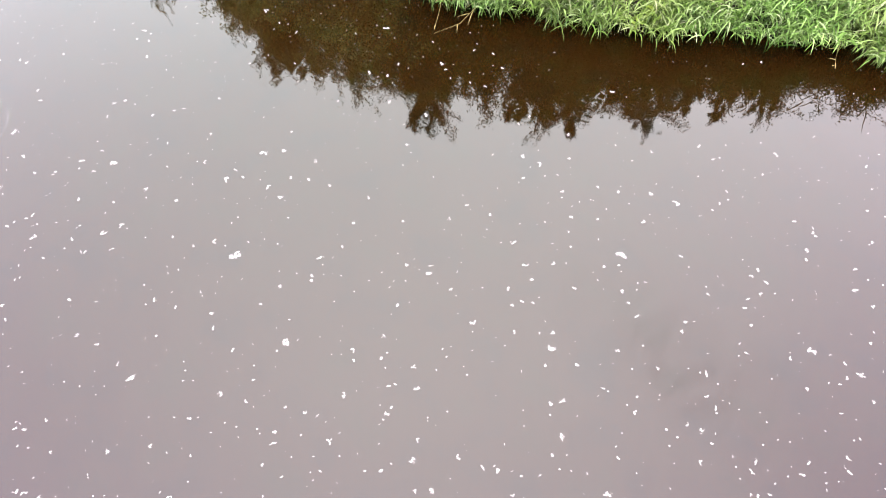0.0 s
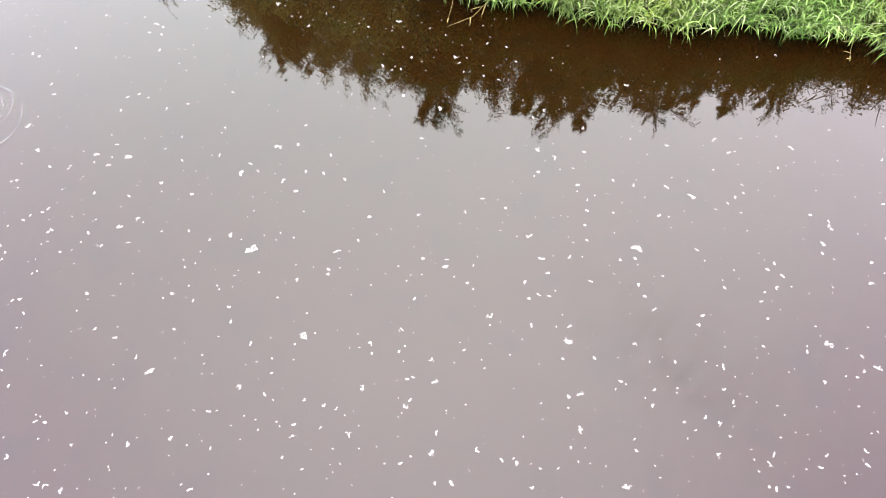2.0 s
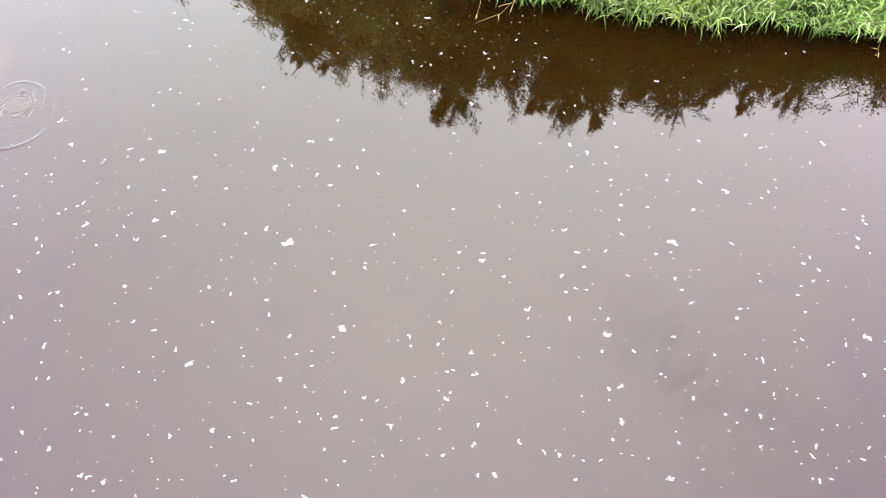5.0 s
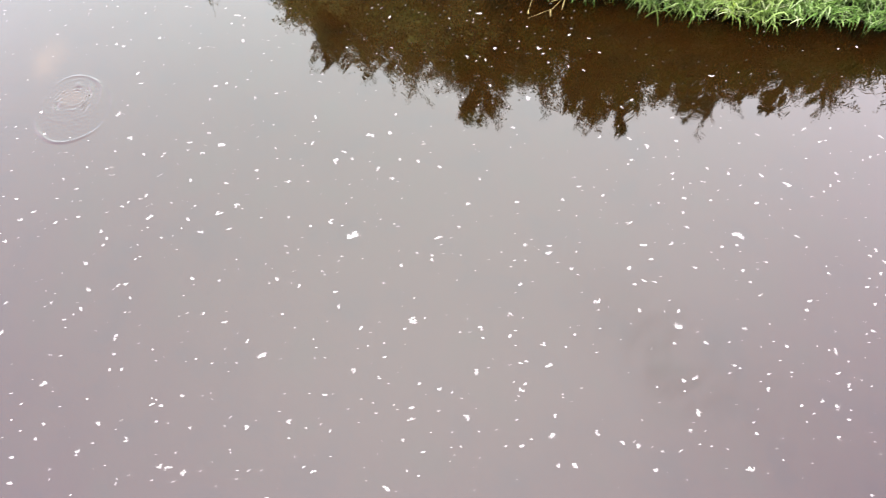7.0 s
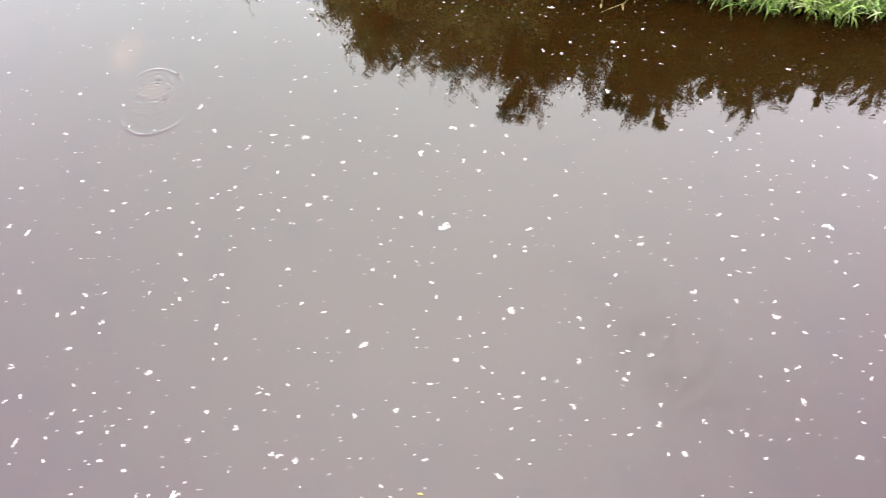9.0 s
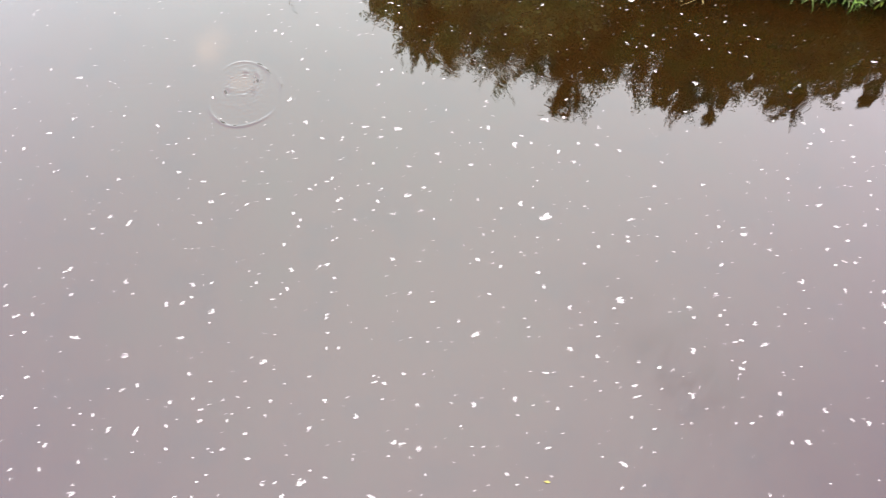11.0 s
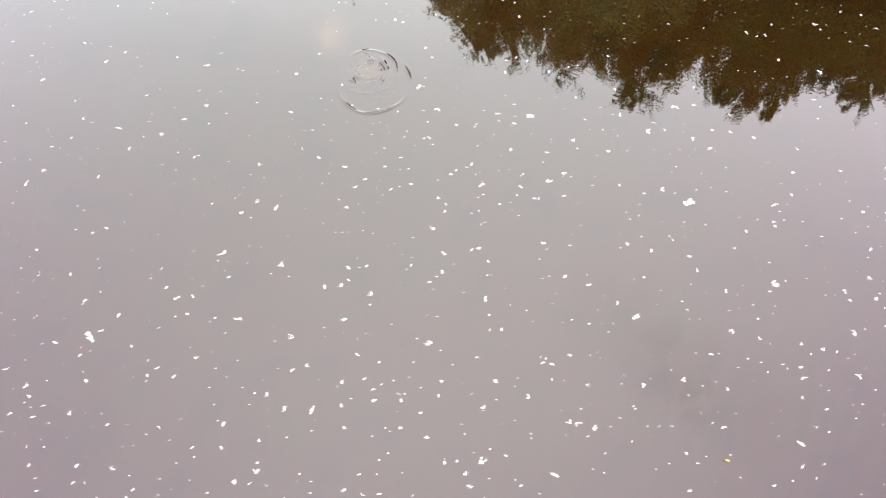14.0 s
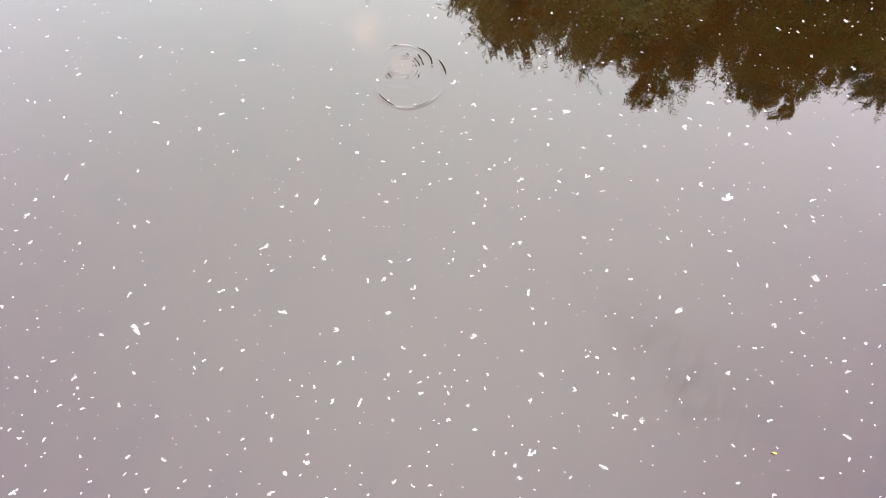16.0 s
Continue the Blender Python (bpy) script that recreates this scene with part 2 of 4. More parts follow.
class Build:
    """Collects vertices and faces of one mesh."""

    def __init__(self):
        self.v, self.f, self.thick = [], [], []

    def strip(self, spine, widths, across):
        """A leaf: a ribbon along a spine, folded a little along its middle, ending in a point."""
        k = len(self.v)
        for p, w, a in zip(spine[:-1], widths, across):
            self.v += [p - a * w, p + a * w]
        self.v.append(spine[-1])
        n = len(spine) - 1
        for i in range(n - 1):
            self.f.append((k + 2 * i, k + 2 * i + 1, k + 2 * i + 3, k + 2 * i + 2))
        self.f.append((k + 2 * n - 2, k + 2 * n - 1, k + 2 * n))

    def tube(self, pts, radii, sides=6):
        k, n = len(self.v), len(pts)
        for i, (p, r) in enumerate(zip(pts, radii)):
            d = Vector(pts[min(i + 1, n - 1)]) - Vector(pts[max(i - 1, 0)])
            d = d.normalized() if d.length else Vector((0, 0, 1))
            u = d.cross(Vector((0.31, 0.95, 0.05))).normalized()
            w = d.cross(u)
            for s in range(sides):
                a = 2 * math.pi * s / sides
                self.v.append(Vector(p) + (u * math.cos(a) + w * math.sin(a)) * r)
        for i in range(n - 1):
            for s in range(sides):
                t = (s + 1) % sides
                self.f.append((k + i * sides + s, k + i * sides + t, k + (i + 1) * sides + t, k + (i + 1) * sides + s))
        self.f.append(tuple(k + (n - 1) * sides + s for s in range(sides)))

    def mesh(self, name, mat, smooth=True):
        me = mesh_of(name, self.v, self.f, mat, smooth)
        if self.thick:
            me.attributes.new("thick", "FLOAT", "POINT").data.foreach_set("value", self.thick)
        return me


# ---- the river and its bank ----
def shore(x):
    """The waterline of the grown bank: its y at x."""
    base = np.interp(x, [-400, -40, -12, -6, -3, -1, 0.1, 0.64, 1.15, 1.4, 1.9, 2.4, 3.0, 3.4, 3.65, 3.9, 4.6, 6, 10, 40, 400],
                     [60, 30, 10.5, 7.6, 6.5, 5.6, 5.16, 5.07, 4.87, 4.78, 4.74, 4.67, 4.57, 4.68, 4.47, 4.24, 4.2, 4.3, 4.2, 2, -10])
    return base + 0.025 * math.sin(7.3 * x + 1) + 0.015 * math.sin(17 * x)


def ground_height(x, y):
    d = y - shore(x)
    near = -13 - y
    if near > -2:
        return -1.1 + 1.9 * min(max((near + 2) / 4, 0), 1)
    if d < -1.5:
        return -1.1
    if d < 0:
        return -1.1 * (-d / 1.5) ** 0.7
    return 0.30 * (1 - math.exp(-d * 2.2)) + 0.4 * (1 - math.exp(-max(d - 1, 0) * 0.5)) + 0.05 * noise.noise((x * 1.3, y * 1.3, 0)) * min(d, 1)


def graded(parts):
    out = []
    for a, b, n in parts:
        out += list(np.linspace(a, b, n, endpoint=False))
    return out + [parts[-1][1]]


def sheet(name, xs, ys, height, mat):
    verts = [(x, y, height(x, y)) for y in ys for x in xs]
    w = len(xs)
    faces = [(j * w + i, j * w + i + 1, (j + 1) * w + i + 1, (j + 1) * w + i) for j in range(len(ys) - 1) for i in range(w - 1)]
    return new(name, mesh_of(name, verts, faces, mat))


tagged(sheet("ground", graded([(-900, -60, 8), (-60, -14, 12), (-14, 14, 140), (14, 60, 12), (60, 900, 8)]), graded([(-900, -60, 8), (-60, -16, 6), (-16, -10, 8), (-10, 0, 4), (0, 14, 110), (14, 60, 12), (60, 900, 8)]), ground_height, SOIL),
       "dark wet peat soil of the river bank under grass and trees", "ground", kind="structure")


def water_height(x, y):
    """Still water with one ring of ripples, the swirl inside it and the small waves it has sent out."""
    dx, dy = x - RING[0], y - RING[1]
    r, a = math.hypot(dx, dy * 0.84), math.atan2(dy, dx)
    if r > 1.8:
        return 0.0
    ca, sa = math.cos(a), math.sin(a)
    wob = 0.012 * noise.noise((ca * 1.5, sa * 1.5, 3.0))
    q = r + wob
    near = 0.05 + 0.95 * max(-sa, 0) ** 2 + 0.55 * max(0.95 * ca + 0.3 * sa, 0) ** 14
    front = 0.0085 * math.exp(-((q - 0.300) / 0.011) ** 2) * near * (1.0 + 0.5 * noise.noise((ca * 2.5, sa * 2.5, 9)))
    # the swirl: broken arcs about a middle of its own
    ix, iy = dx + 0.05, dy - 0.13
    r2, a2 = math.hypot(ix, iy * 0.9), math.atan2(iy, ix)
    c2, s2 = math.cos(a2), math.sin(a2)
    far = 0.0052 * math.exp(-((r2 + 1.5 * wob - 0.235) / 0.010) ** 2) * max(0.15 + 0.9 * max(s2 * 0.8 + c2 * 0.45, 0) + 0.5 * noise.noise((c2 * 2, s2 * 2, 14)), 0)
    broken = max(0.22 + 1.7 * noise.noise((c2 * 2.6 + 3 * r2, s2 * 2.6, 4 + 9 * r2)), 0)
    arcs = 0.0045 * math.sin(2 * math.pi * (r2 + 0.07 * noise.noise((x * 7, y * 7, 2))) / 0.04) * math.exp(-((r2 - 0.13) / 0.055) ** 2) * broken
    boil = 0.0013 * math.exp(-(r / 0.27) ** 4) * noise.noise((x * 26, y * 38, 1.0))
    # waves sent out towards the trees, and weaker, finer ones towards open water
    east = 0.00013 * max(ca * 0.9 + sa * 0.4, 0) ** 2 * max(0.55 + 1.2 * noise.noise((a * 9, r * 1.5, 8)), 0) * math.sin(2 * math.pi * (q + 0.02 * noise.noise((x * 3, y * 3, 7))) / 0.070) * math.exp(-((r - 0.85) / 0.42) ** 2)
    west = 0.00045 * max(-ca, 0) ** 2 * (0.5 + noise.noise((x * 2.5, y * 2.5, 11))) * math.sin(2 * math.pi * (dy + 0.06 * noise.noise((x * 2, y * 4, 6))) / 0.075) * math.exp(-((r - 0.75) / 0.4) ** 2)
    return front + far + arcs + boil + east + west


tagged(sheet("water", graded([(-900, -30, 6), (-30, -5.6, 12), (-5.6, -4.45, 60), (-4.45, -3.50, 190), (-3.50, -2.3, 120), (-2.3, 30, 14), (30, 900, 6)]),
             graded([(-900, -20, 6), (-20, 2, 8), (2, 3.05, 56), (3.05, 4.1, 200), (4.1, 5.3, 100), (5.3, 30, 10), (30, 900, 6)]), water_height, WATER),
       "smooth dark brown peaty river water with faint ripples, mirroring the sky", "water", kind="structure")


# ---- grass on the bank ----
def blade(b, p, d, long, wide, rise, droop, twist):
    """One arching leaf from p towards d."""
    spine = [p + d * long * u * (1 - 0.12 * u) + Vector((0, 0, long * (rise * u - droop * u * u))) for u in (0, 0.25, 0.5, 0.75, 1.0)]
    side = d.cross(Vector((0, 0, 1))).normalized()
    across = [(side + Vector((0, 0, twist)) * u).normalized() for u in (0, 0.25, 0.5, 0.75)]
    b.strip(spine, [wide * 0.5, wide, wide * 0.85, wide * 0.5], across)


def grass(name, x0, x1, depth, tufts, seed, label):
    """Tufts of leafy stems with gaps between them; those at the edge hang over the water."""
    rng = random.Random(seed)
    b = Build()
    for _ in range(int((x1 - x0) * depth * tufts)):
        cx = rng.uniform(x0, x1)
        cback = rng.uniform(-0.04, depth) if rng.random() < 0.8 else rng.uniform(-0.05, 0.12)
        wild = noise.noise((cx * 2.1, cback * 2.1, 5.0))
        if wild < -0.12 and rng.random() < 0.7:
            continue
        vigour = rng.uniform(0.75, 1.2) * (1 + 0.35 * wild)
        swing = Vector((rng.gauss(0, 0.25), rng.gauss(-0.05, 0.18), 0))
        for _ in range(rng.randint(4, 8)):
            x, back = cx + rng.gauss(0, 0.028), max(cback + rng.gauss(0, 0.028), -0.06)
            y = shore(x) + back
            lean = max(0.0, 1 - max(back, 0) / 0.6)
            tall = rng.uniform(0.36, 0.58) * vigour * (1 if x < 3.2 else max(0.62, 1 - 0.35 * (x - 3.2)))
            out = swing + Vector((rng.gauss(0, 0.28) + 3 * (x - cx), -0.70 * lean * rng.uniform(0.2, 1.3) + rng.gauss(0, 0.22) - 0.08, 0))
            out.y = max(out.y, -0.76)
            root = Vector((x, y, max(ground_height(x, y), -0.05) - 0.02))
            stem = [root + Vector((0, 0, tall * s)) * (1 - 0.34 * s * s * lean) + out * tall * s * s for s in (0, 0.35, 0.7, 1.0)]
            b.tube(stem, [0.0038, 0.0032, 0.0024, 0.001], 3)
            turn, count = rng.uniform(0, 6.28), rng.randint(6, 9)
            for i in range(count):
                s = 0.32 + 0.68 * (i + rng.uniform(0, 0.8)) / count
                j = min(int(s * 3), 2)
                p = stem[j].lerp(stem[j + 1], min(s, 1.0) * 3 - j)
                turn += 2.7 + rng.gauss(0, 0.8)
                d = Vector((math.cos(turn), math.sin(turn) - 0.15 - 0.25 * lean, 0)).normalized()
                long = rng.uniform(0.10, 0.23) * (1 - 0.25 * s)
                blade(b, p, d, long, rng.uniform(0.0040, 0.0072), rng.uniform(0.1, 1.5), rng.uniform(0.35, 1.35), rng.uniform(-0.9, 0.9))
    return tagged(new(name, b.mesh(name, GRASS)), label, "grass", kind="stuff")


grass("bank_grass", -0.30, 5.6, 1.15, 118, 11, "dense light green broad-bladed grass hanging over the water's edge")
grass("meadow_grass", -8.0, -0.70, 1.2, 14, 12, "light green broad-bladed grass on the farther river bank")
grass("meadow_grass", 5.6, 11.0, 1.5, 14, 13, "light green broad-bladed grass along the river bank")


def bent_reed(points, leaves, seed, label):
    """A dry stem that has fallen over into the water, with its withered leaves."""
    rng = random.Random(seed)
    pts = [Vector(p) for p in points]
    root = new("bent_reed")
    root.location = pts[0]
    w = Build()
    w.tube([p - pts[0] for p in pts], [0.0028, 0.0025, 0.002, 0.001][:len(pts)], 5)
    part("stem", w.mesh("stem", STRAW), root)
    for s, a, long in leaves:
        j = min(int(s * (len(pts) - 1)), len(pts) - 2)
        p = pts[j].lerp(pts[j + 1], s * (len(pts) - 1) - j) - pts[0]
        l = Build()
        blade(l, p, Vector((math.cos(radians(a)), math.sin(radians(a)), 0)), long, 0.005, rng.uniform(-0.05, 0.15), rng.uniform(0.1, 0.35), 0.3)
        part("leaf", l.mesh("leaf", STRAW), root)
    return tagged(root, label, "reed", "dry stems fallen into the water")


bent_reed([(0.05, 5.30, 0.30), (0.04, 5.05, 0.20), (-0.02, 4.80, 0.09), (-0.06, 4.70, 0.02)], [(0.45, 210, 0.10), (0.9, 260, 0.07)], 1, "thin pale dry reed stem bent down to the water")
bent_reed([(0.42, 5.25, 0.25), (0.36, 4.92, 0.12), (0.18, 4.76, 0.03), (-0.06, 4.66, 0.004)], [(0.42, 250, 0.22), (0.5, 190, 0.14), (0.7, 265, 0.10), (0.3, 215, 0.20)], 2, "pale yellow dry reed lying broken on the water beside the grass")
bent_reed([(3.70, 4.62, 0.16), (3.58, 4.45, 0.07), (3.50, 4.28, 0.015), (3.47, 4.18, 0.003)], [(0.5, 165, 0.10), (0.75, 140, 0.08), (0.85, 250, 0.09), (0.95, 170, 0.07)], 3, "short pale dry grass stalk trailing in the dark water")
bent_reed([(3.45, 4.75, 0.14), (3.40, 4.60, 0.06), (3.30, 4.50, 0.01)], [(0.6, 190, 0.12), (0.8, 10, 0.12), (0.9, 200, 0.10)], 4, "withered pale grass stalk under the bank")


HERB = leaf_material("herb_leaf", [(0.0, (0.040, 0.072, 0.009)), (1.0, (0.062, 0.092, 0.012))], 0.2, 0.5)


def herb(x, y, tall, seed):
    """A broad-leaved plant among the grass: a stem with pairs of pointed leaves."""
    rng = random.Random(seed)
    root = new("bank_herb")
    root.location = (x, y, max(ground_height(x, y), 0) - 0.02)
    w = Build()
    stem = [Vector((0, -0.10 * s * s, tall * s)) for s in (0, 0.4, 0.75, 1.0)]
    w.tube(stem, [0.005, 0.004, 0.003, 0.002], 5)
    part("stem", w.mesh("stem", HERB), root)
    turn = rng.uniform(0, 6)
    for i in range(14):
        s = 0.35 + 0.65 * i / 13
        j = min(int(s * 3), 2)
        turn += 2.4
        l = Build()
        blade(l, stem[j].lerp(stem[j + 1], s * 3 - j), Vector((math.cos(turn), math.sin(turn), 0)), rng.uniform(0.05, 0.09), rng.uniform(0.010, 0.015), rng.uniform(0.2, 0.6), rng.uniform(0.3, 0.7), 0.2)
        part("leaf", l.mesh("leaf", HERB), root)
    return tagged(root, "bright yellow-green broad-leaved herb growing among the bank grass", "plant", "herbs in the grass")


herb(1.85, 4.66, 0.36, 1)
herb(1.72, 4.60, 0.26, 2)


# ---- trees, seen above all as reflections ----
def tree_mesh(h, r, seed, spire=0.5, leaves=52000, base=0.06, leaf=0.024):
    """Wood and leaves of a tree: a tapered trunk, limbs with twigs, and a crown of many small leaves."""
    rng = random.Random(seed)
    wood, crown = Build(), Build()
    steps = 9
    trunk, bend = [], Vector((0, 0, 0))
    for i in range(steps + 1):
        s = i / steps
        trunk.append(Vector((bend.x, bend.y, h * s * 0.97)))
        bend += Vector((rng.gauss(0, 0.05), rng.gauss(0, 0.05), 0)) * h / 4
    wood.tube(trunk, [0.022 * h * (1 - 0.93 * i / steps) for i in range(steps + 1)], 7)
    twigs = []
    limbs = 46
    for i in range(limbs):
        s = base + (0.98 - base) * (i + rng.random()) / limbs
        k = min(int(s * steps), steps - 1)
        p = trunk[k].lerp(trunk[k + 1], s * steps - k)
        a = i * 2.4 + rng.gauss(0, 0.4)
        reach = r * (1 - s) ** spire * rng.uniform(0.65, 1.2) * (0.55 + 0.45 * min(s / 0.3, 1)) + 0.1
        d = Vector((math.cos(a), math.sin(a), rng.uniform(0.35, 1.25))).normalized()
        line = [p + d * reach * u + Vector((rng.gauss(0, 0.04), rng.gauss(0, 0.04), 0.22 * reach * u * u)) for u in (0, 0.33, 0.66, 1.0)]
        line[0] = p
        wood.tube(line, [0.008 * h * (1 - 0.7 * s) * q for q in (1, 0.7, 0.45, 0.15)], 5)
        twigs.append((line[1], line[3], reach))
        for _ in range(5):
            q = line[1].lerp(line[3], rng.random())
            e = q + (d * 0.7 + Vector((rng.gauss(0, 0.55), rng.gauss(0, 0.55), rng.gauss(0.75, 0.45)))).normalized() * reach * rng.uniform(0.35, 0.75)
            wood.tube([q, q.lerp(e, 0.5) + Vector((0, 0, 0.02)), e], [0.006, 0.004, 0.0015], 3)
            twigs.append((q, e, reach * 0.7))
    twigs.append((trunk[-2], trunk[-1] + Vector((0, 0, 0.03 * h)), 0.3))
    weight = [t[2] + 0.05 for t in twigs]
    # broad leaves deep in the crown close it; small ones make its lace
    for fill, many in ((True, leaves // 5), (False, leaves)):
        for q, e, reach in rng.choices(twigs, weight, k=many):
            u = rng.random() ** (1.6 if fill else 0.8)
            p = q.lerp(e, u * (0.6 if fill else 1.0)) + Vector((rng.gauss(0, 1), rng.gauss(0, 1), rng.gauss(0, 1))) * (0.022 + 0.085 * reach * (1 - 0.75 * u))
            d = Vector((rng.gauss(0, 1), rng.gauss(0, 1), rng.gauss(-0.2, 0.7))).normalized()
            side = d.cross(Vector((rng.gauss(0, 1), rng.gauss(0, 1), rng.gauss(0, 1)))).normalized()
            n = (0.05 if fill else leaf) * rng.uniform(0.65, 1.3)
            k = len(crown.v)
            if fill:
                crown.v += [p, p + d * n * 0.5 + side * n * 0.32, p + d * n, p + d * n * 0.5 - side * n * 0.32]
                crown.f.append((k, k + 1, k + 2, k + 3))
            else:
                crown.v += [p - side * n * 0.32, p + side * n * 0.32, p + d * n]
                crown.f.append((k, k + 1, k + 2))
    return wood.mesh("trunk", BARK), crown.mesh("crown", TREE_LEAF, False)


def tree(kind, meshes, label, group):
    """An Empty at the foot with its trunk and crown."""
    root = new(kind)
    part("trunk", meshes[0], root)
    part("crown", meshes[1], root)
    return tagged(root, label, kind.replace("_", " ").split()[-1], group)


TALL = [tree_mesh(4.0, 1.15, 21, 0.55), tree_mesh(4.0, 0.95, 22, 0.8), tree_mesh(4.0, 1.25, 23, 0.45), tree_mesh(4.0, 1.25, 24, 0.5, 24000, 0.06, 0.036)]
LOW = [tree_mesh(2.4, 1.1, 31, 0.4, 26000, 0.02, 0.03), tree_mesh(2.4, 1.0, 32, 0.5, 26000, 0.02, 0.03)]
TREE_LABEL = "dark green leafy alder tree standing behind the bank grass"
SHRUB_LABEL = "dense dark green leafy shrub on the river bank"
# x, y, height, width factor, shape
FRONT_TREES = [(-3.0, 8.65, 3.95, 0.5, 1), (-2.3, 8.3, 4.2, 0.85, 0), (-0.95, 7.75, 3.75, 0.8, 2), (-0.2, 7.25, 4.2, 0.85, 0), (1.2, 7.1, 3.9, 0.7, 1), (1.55, 7.05, 4.1, 0.7, 0), (2.08, 7.0, 4.7, 0.6, 1), (3.2, 6.8, 3.85, 0.7, 0), (3.7, 6.65, 3.4, 0.5, 1), (4.0, 6.55, 3.4, 0.5, 1), (4.6, 6.4, 3.15, 0.4, 0)]
BACK_TREES = [(-3.2, 9.5, 3.95, 0.6, 3), (-2.7, 9.3, 4.3, 1.0, 3), (-2.0, 9.05, 4.3, 0.9, 3), (-1.4, 8.8, 3.8, 1.1, 3), (-0.4, 8.4, 4.2, 0.9, 3), (0.7, 8.2, 4.1, 1.0, 3), (1.8, 7.95, 4.4, 1.0, 3), (2.8, 7.8, 4.3, 1.0, 3), (3.9, 7.6, 3.7, 0.9, 3), (5.2, 7.3, 2.9, 0.9, 3), (6.4, 7.2, 3.0, 0.9, 3), (7.6, 6.6, 3.5, 0.9, 3), (9.0, 6.8, 4.2, 1, 3)]
SHRUBS = [(-4.9, 9.7, 3.4, 0.35, 0), (-3.35, 8.9, 3.25, 0.42, 1), (-3.0, 8.5, 2.8, 0.5, 0), (-1.55, 7.85, 3.6, 0.7, 0), (-2.7, 8.05, 3.6, 0.55, 1), (-0.35, 7.45, 3.4, 0.8, 1), (0.72, 7.2, 3.1, 0.9, 0), (2.7, 6.9, 3.1, 0.9, 1), (4.2, 6.6, 2.7, 0.9, 0),
          (4.95, 6.3, 2.15, 0.7, 1), (5.7, 6.15, 2.2, 0.6, 0), (6.3, 6.05, 2.25, 0.7, 1), (-2.4, 7.6, 1.9, 1.1, 1), (-0.9, 7.0, 1.9, 1.1, 0), (0.5, 6.6, 1.8, 1.1, 1), (1.8, 6.4, 1.8, 1.1, 0), (3.2, 6.2, 1.8, 1.1, 1), (4.6, 5.9, 1.7, 1, 0)]
for kind, shapes, tall, rows, label, group in (("alder_tree", TALL, 4.0, FRONT_TREES + BACK_TREES, TREE_LABEL, "trees along the bank"), ("bank_shrub", LOW, 2.4, SHRUBS, SHRUB_LABEL, "shrubs along the bank")):
    firsts, pale = {}, {}
    for i, (x, y, h, wide, shape) in enumerate(rows):
        m = pose(x, y, ground_height(x, y) - 0.03, 0, 0, 77 * i) @ Matrix.Diagonal((wide, wide, 0.96 * (h - ground_height(x, y)) / tall, 1))
        # the western end of the row is paler willow
        willow = x < -0.8
        known = pale if willow else firsts
        if shape not in known:
            trunk, crown = shapes[shape]
            if willow:
                crown = crown.copy()
                crown.materials[0] = WILLOW_LEAF
            known[shape] = tree(kind.replace("alder", "willow"), (trunk, crown), label.replace("dark green leafy alder", "pale olive-green leafy willow").replace("dense dark", "dense pale olive") if willow else label, group)
            known[shape].matrix_world = m
        else:
            twin = copy_thing(known[shape], Matrix.Identity(4))
            twin.matrix_world = m


# ---- foam on the water ----
def fleck(b, x, y, size, rng, heading=None):
    """A raft of foam: overlapping low domes of bubbles, in a crooked, forking line."""
    n = 1 if size < 0.013 else 4 + int(size / 0.008) if size < 0.042 else 10 + int(size / 0.0048)
    a, p, made = rng.uniform(0, 6.28), Vector((0, 0, 0)), []
    for i in range(n):
        r = max(size * (rng.uniform(0.09, 0.20) if size < 0.042 else rng.uniform(0.042, 0.105)), 0.003) if n > 1 else size * 0.5
        made.append((p, r))
        if rng.random() < 0.4:
            p = rng.choice(made)[0]
            a = rng.uniform(0, 6.28)
        a += rng.gauss(0, 0.65)
        p = p + Vector((math.cos(a), math.sin(a), 0)) * r * rng.uniform(0.7, 1.1)
    mid = sum((q for q, r in made), Vector()) / n
    if heading is not None:
        # turn its long axis, and draw it out a little along it
        sxx, syy, sxy = (sum(f(q - mid) for q, r in made) for f in (lambda v: v.x * v.x, lambda v: v.y * v.y, lambda v: v.x * v.y))
        now = 0.5 * math.atan2(2 * sxy, sxx - syy)
        along, away = Matrix.Rotation(-now, 3, "Z"), Matrix.Rotation(radians(heading), 3, "Z")
        made = [(mid + away @ (Matrix.Diagonal((1, 0.75, 1)) @ (along @ (q - mid))), r) for q, r in made]
    wide = max(2 * max((q - mid).length + r * 0.9 for q, r in made), 1e-4)
    fit = size / wide if n > 1 else 1.0
    for q, r in made:
        q, r = (q - mid) * fit, r * min(fit, 1.0)
        sides = 7 if r > 0.006 else 6
        k, spin = len(b.v), rng.uniform(0, 6.28)
        ring = [(math.cos(spin + 6.2832 * s / sides) * r * rng.uniform(0.95, 1.45), math.sin(spin + 6.2832 * s / sides) * r * rng.uniform(0.9, 1.35)) for s in range(sides)]
        high = min(0.4 * r, 0.006)
        b.thick += [0.0] * sides + [1.0] * (sides + 1)
        b.v += [Vector((x + q.x + u, y + q.y + v, -0.001)) for u, v in ring] + [Vector((x + q.x + u * 0.66, y + q.y + v * 0.66, high * 0.8)) for u, v in ring] + [Vector((x + q.x, y + q.y, high))]
        for s in range(sides):
            t = (s + 1) % sides
            b.f += [(k + s, k + t, k + sides + t, k + sides + s), (k + sides + s, k + sides + t, k + 2 * sides)]


TAKEN = []
foam_rng = random.Random(8)


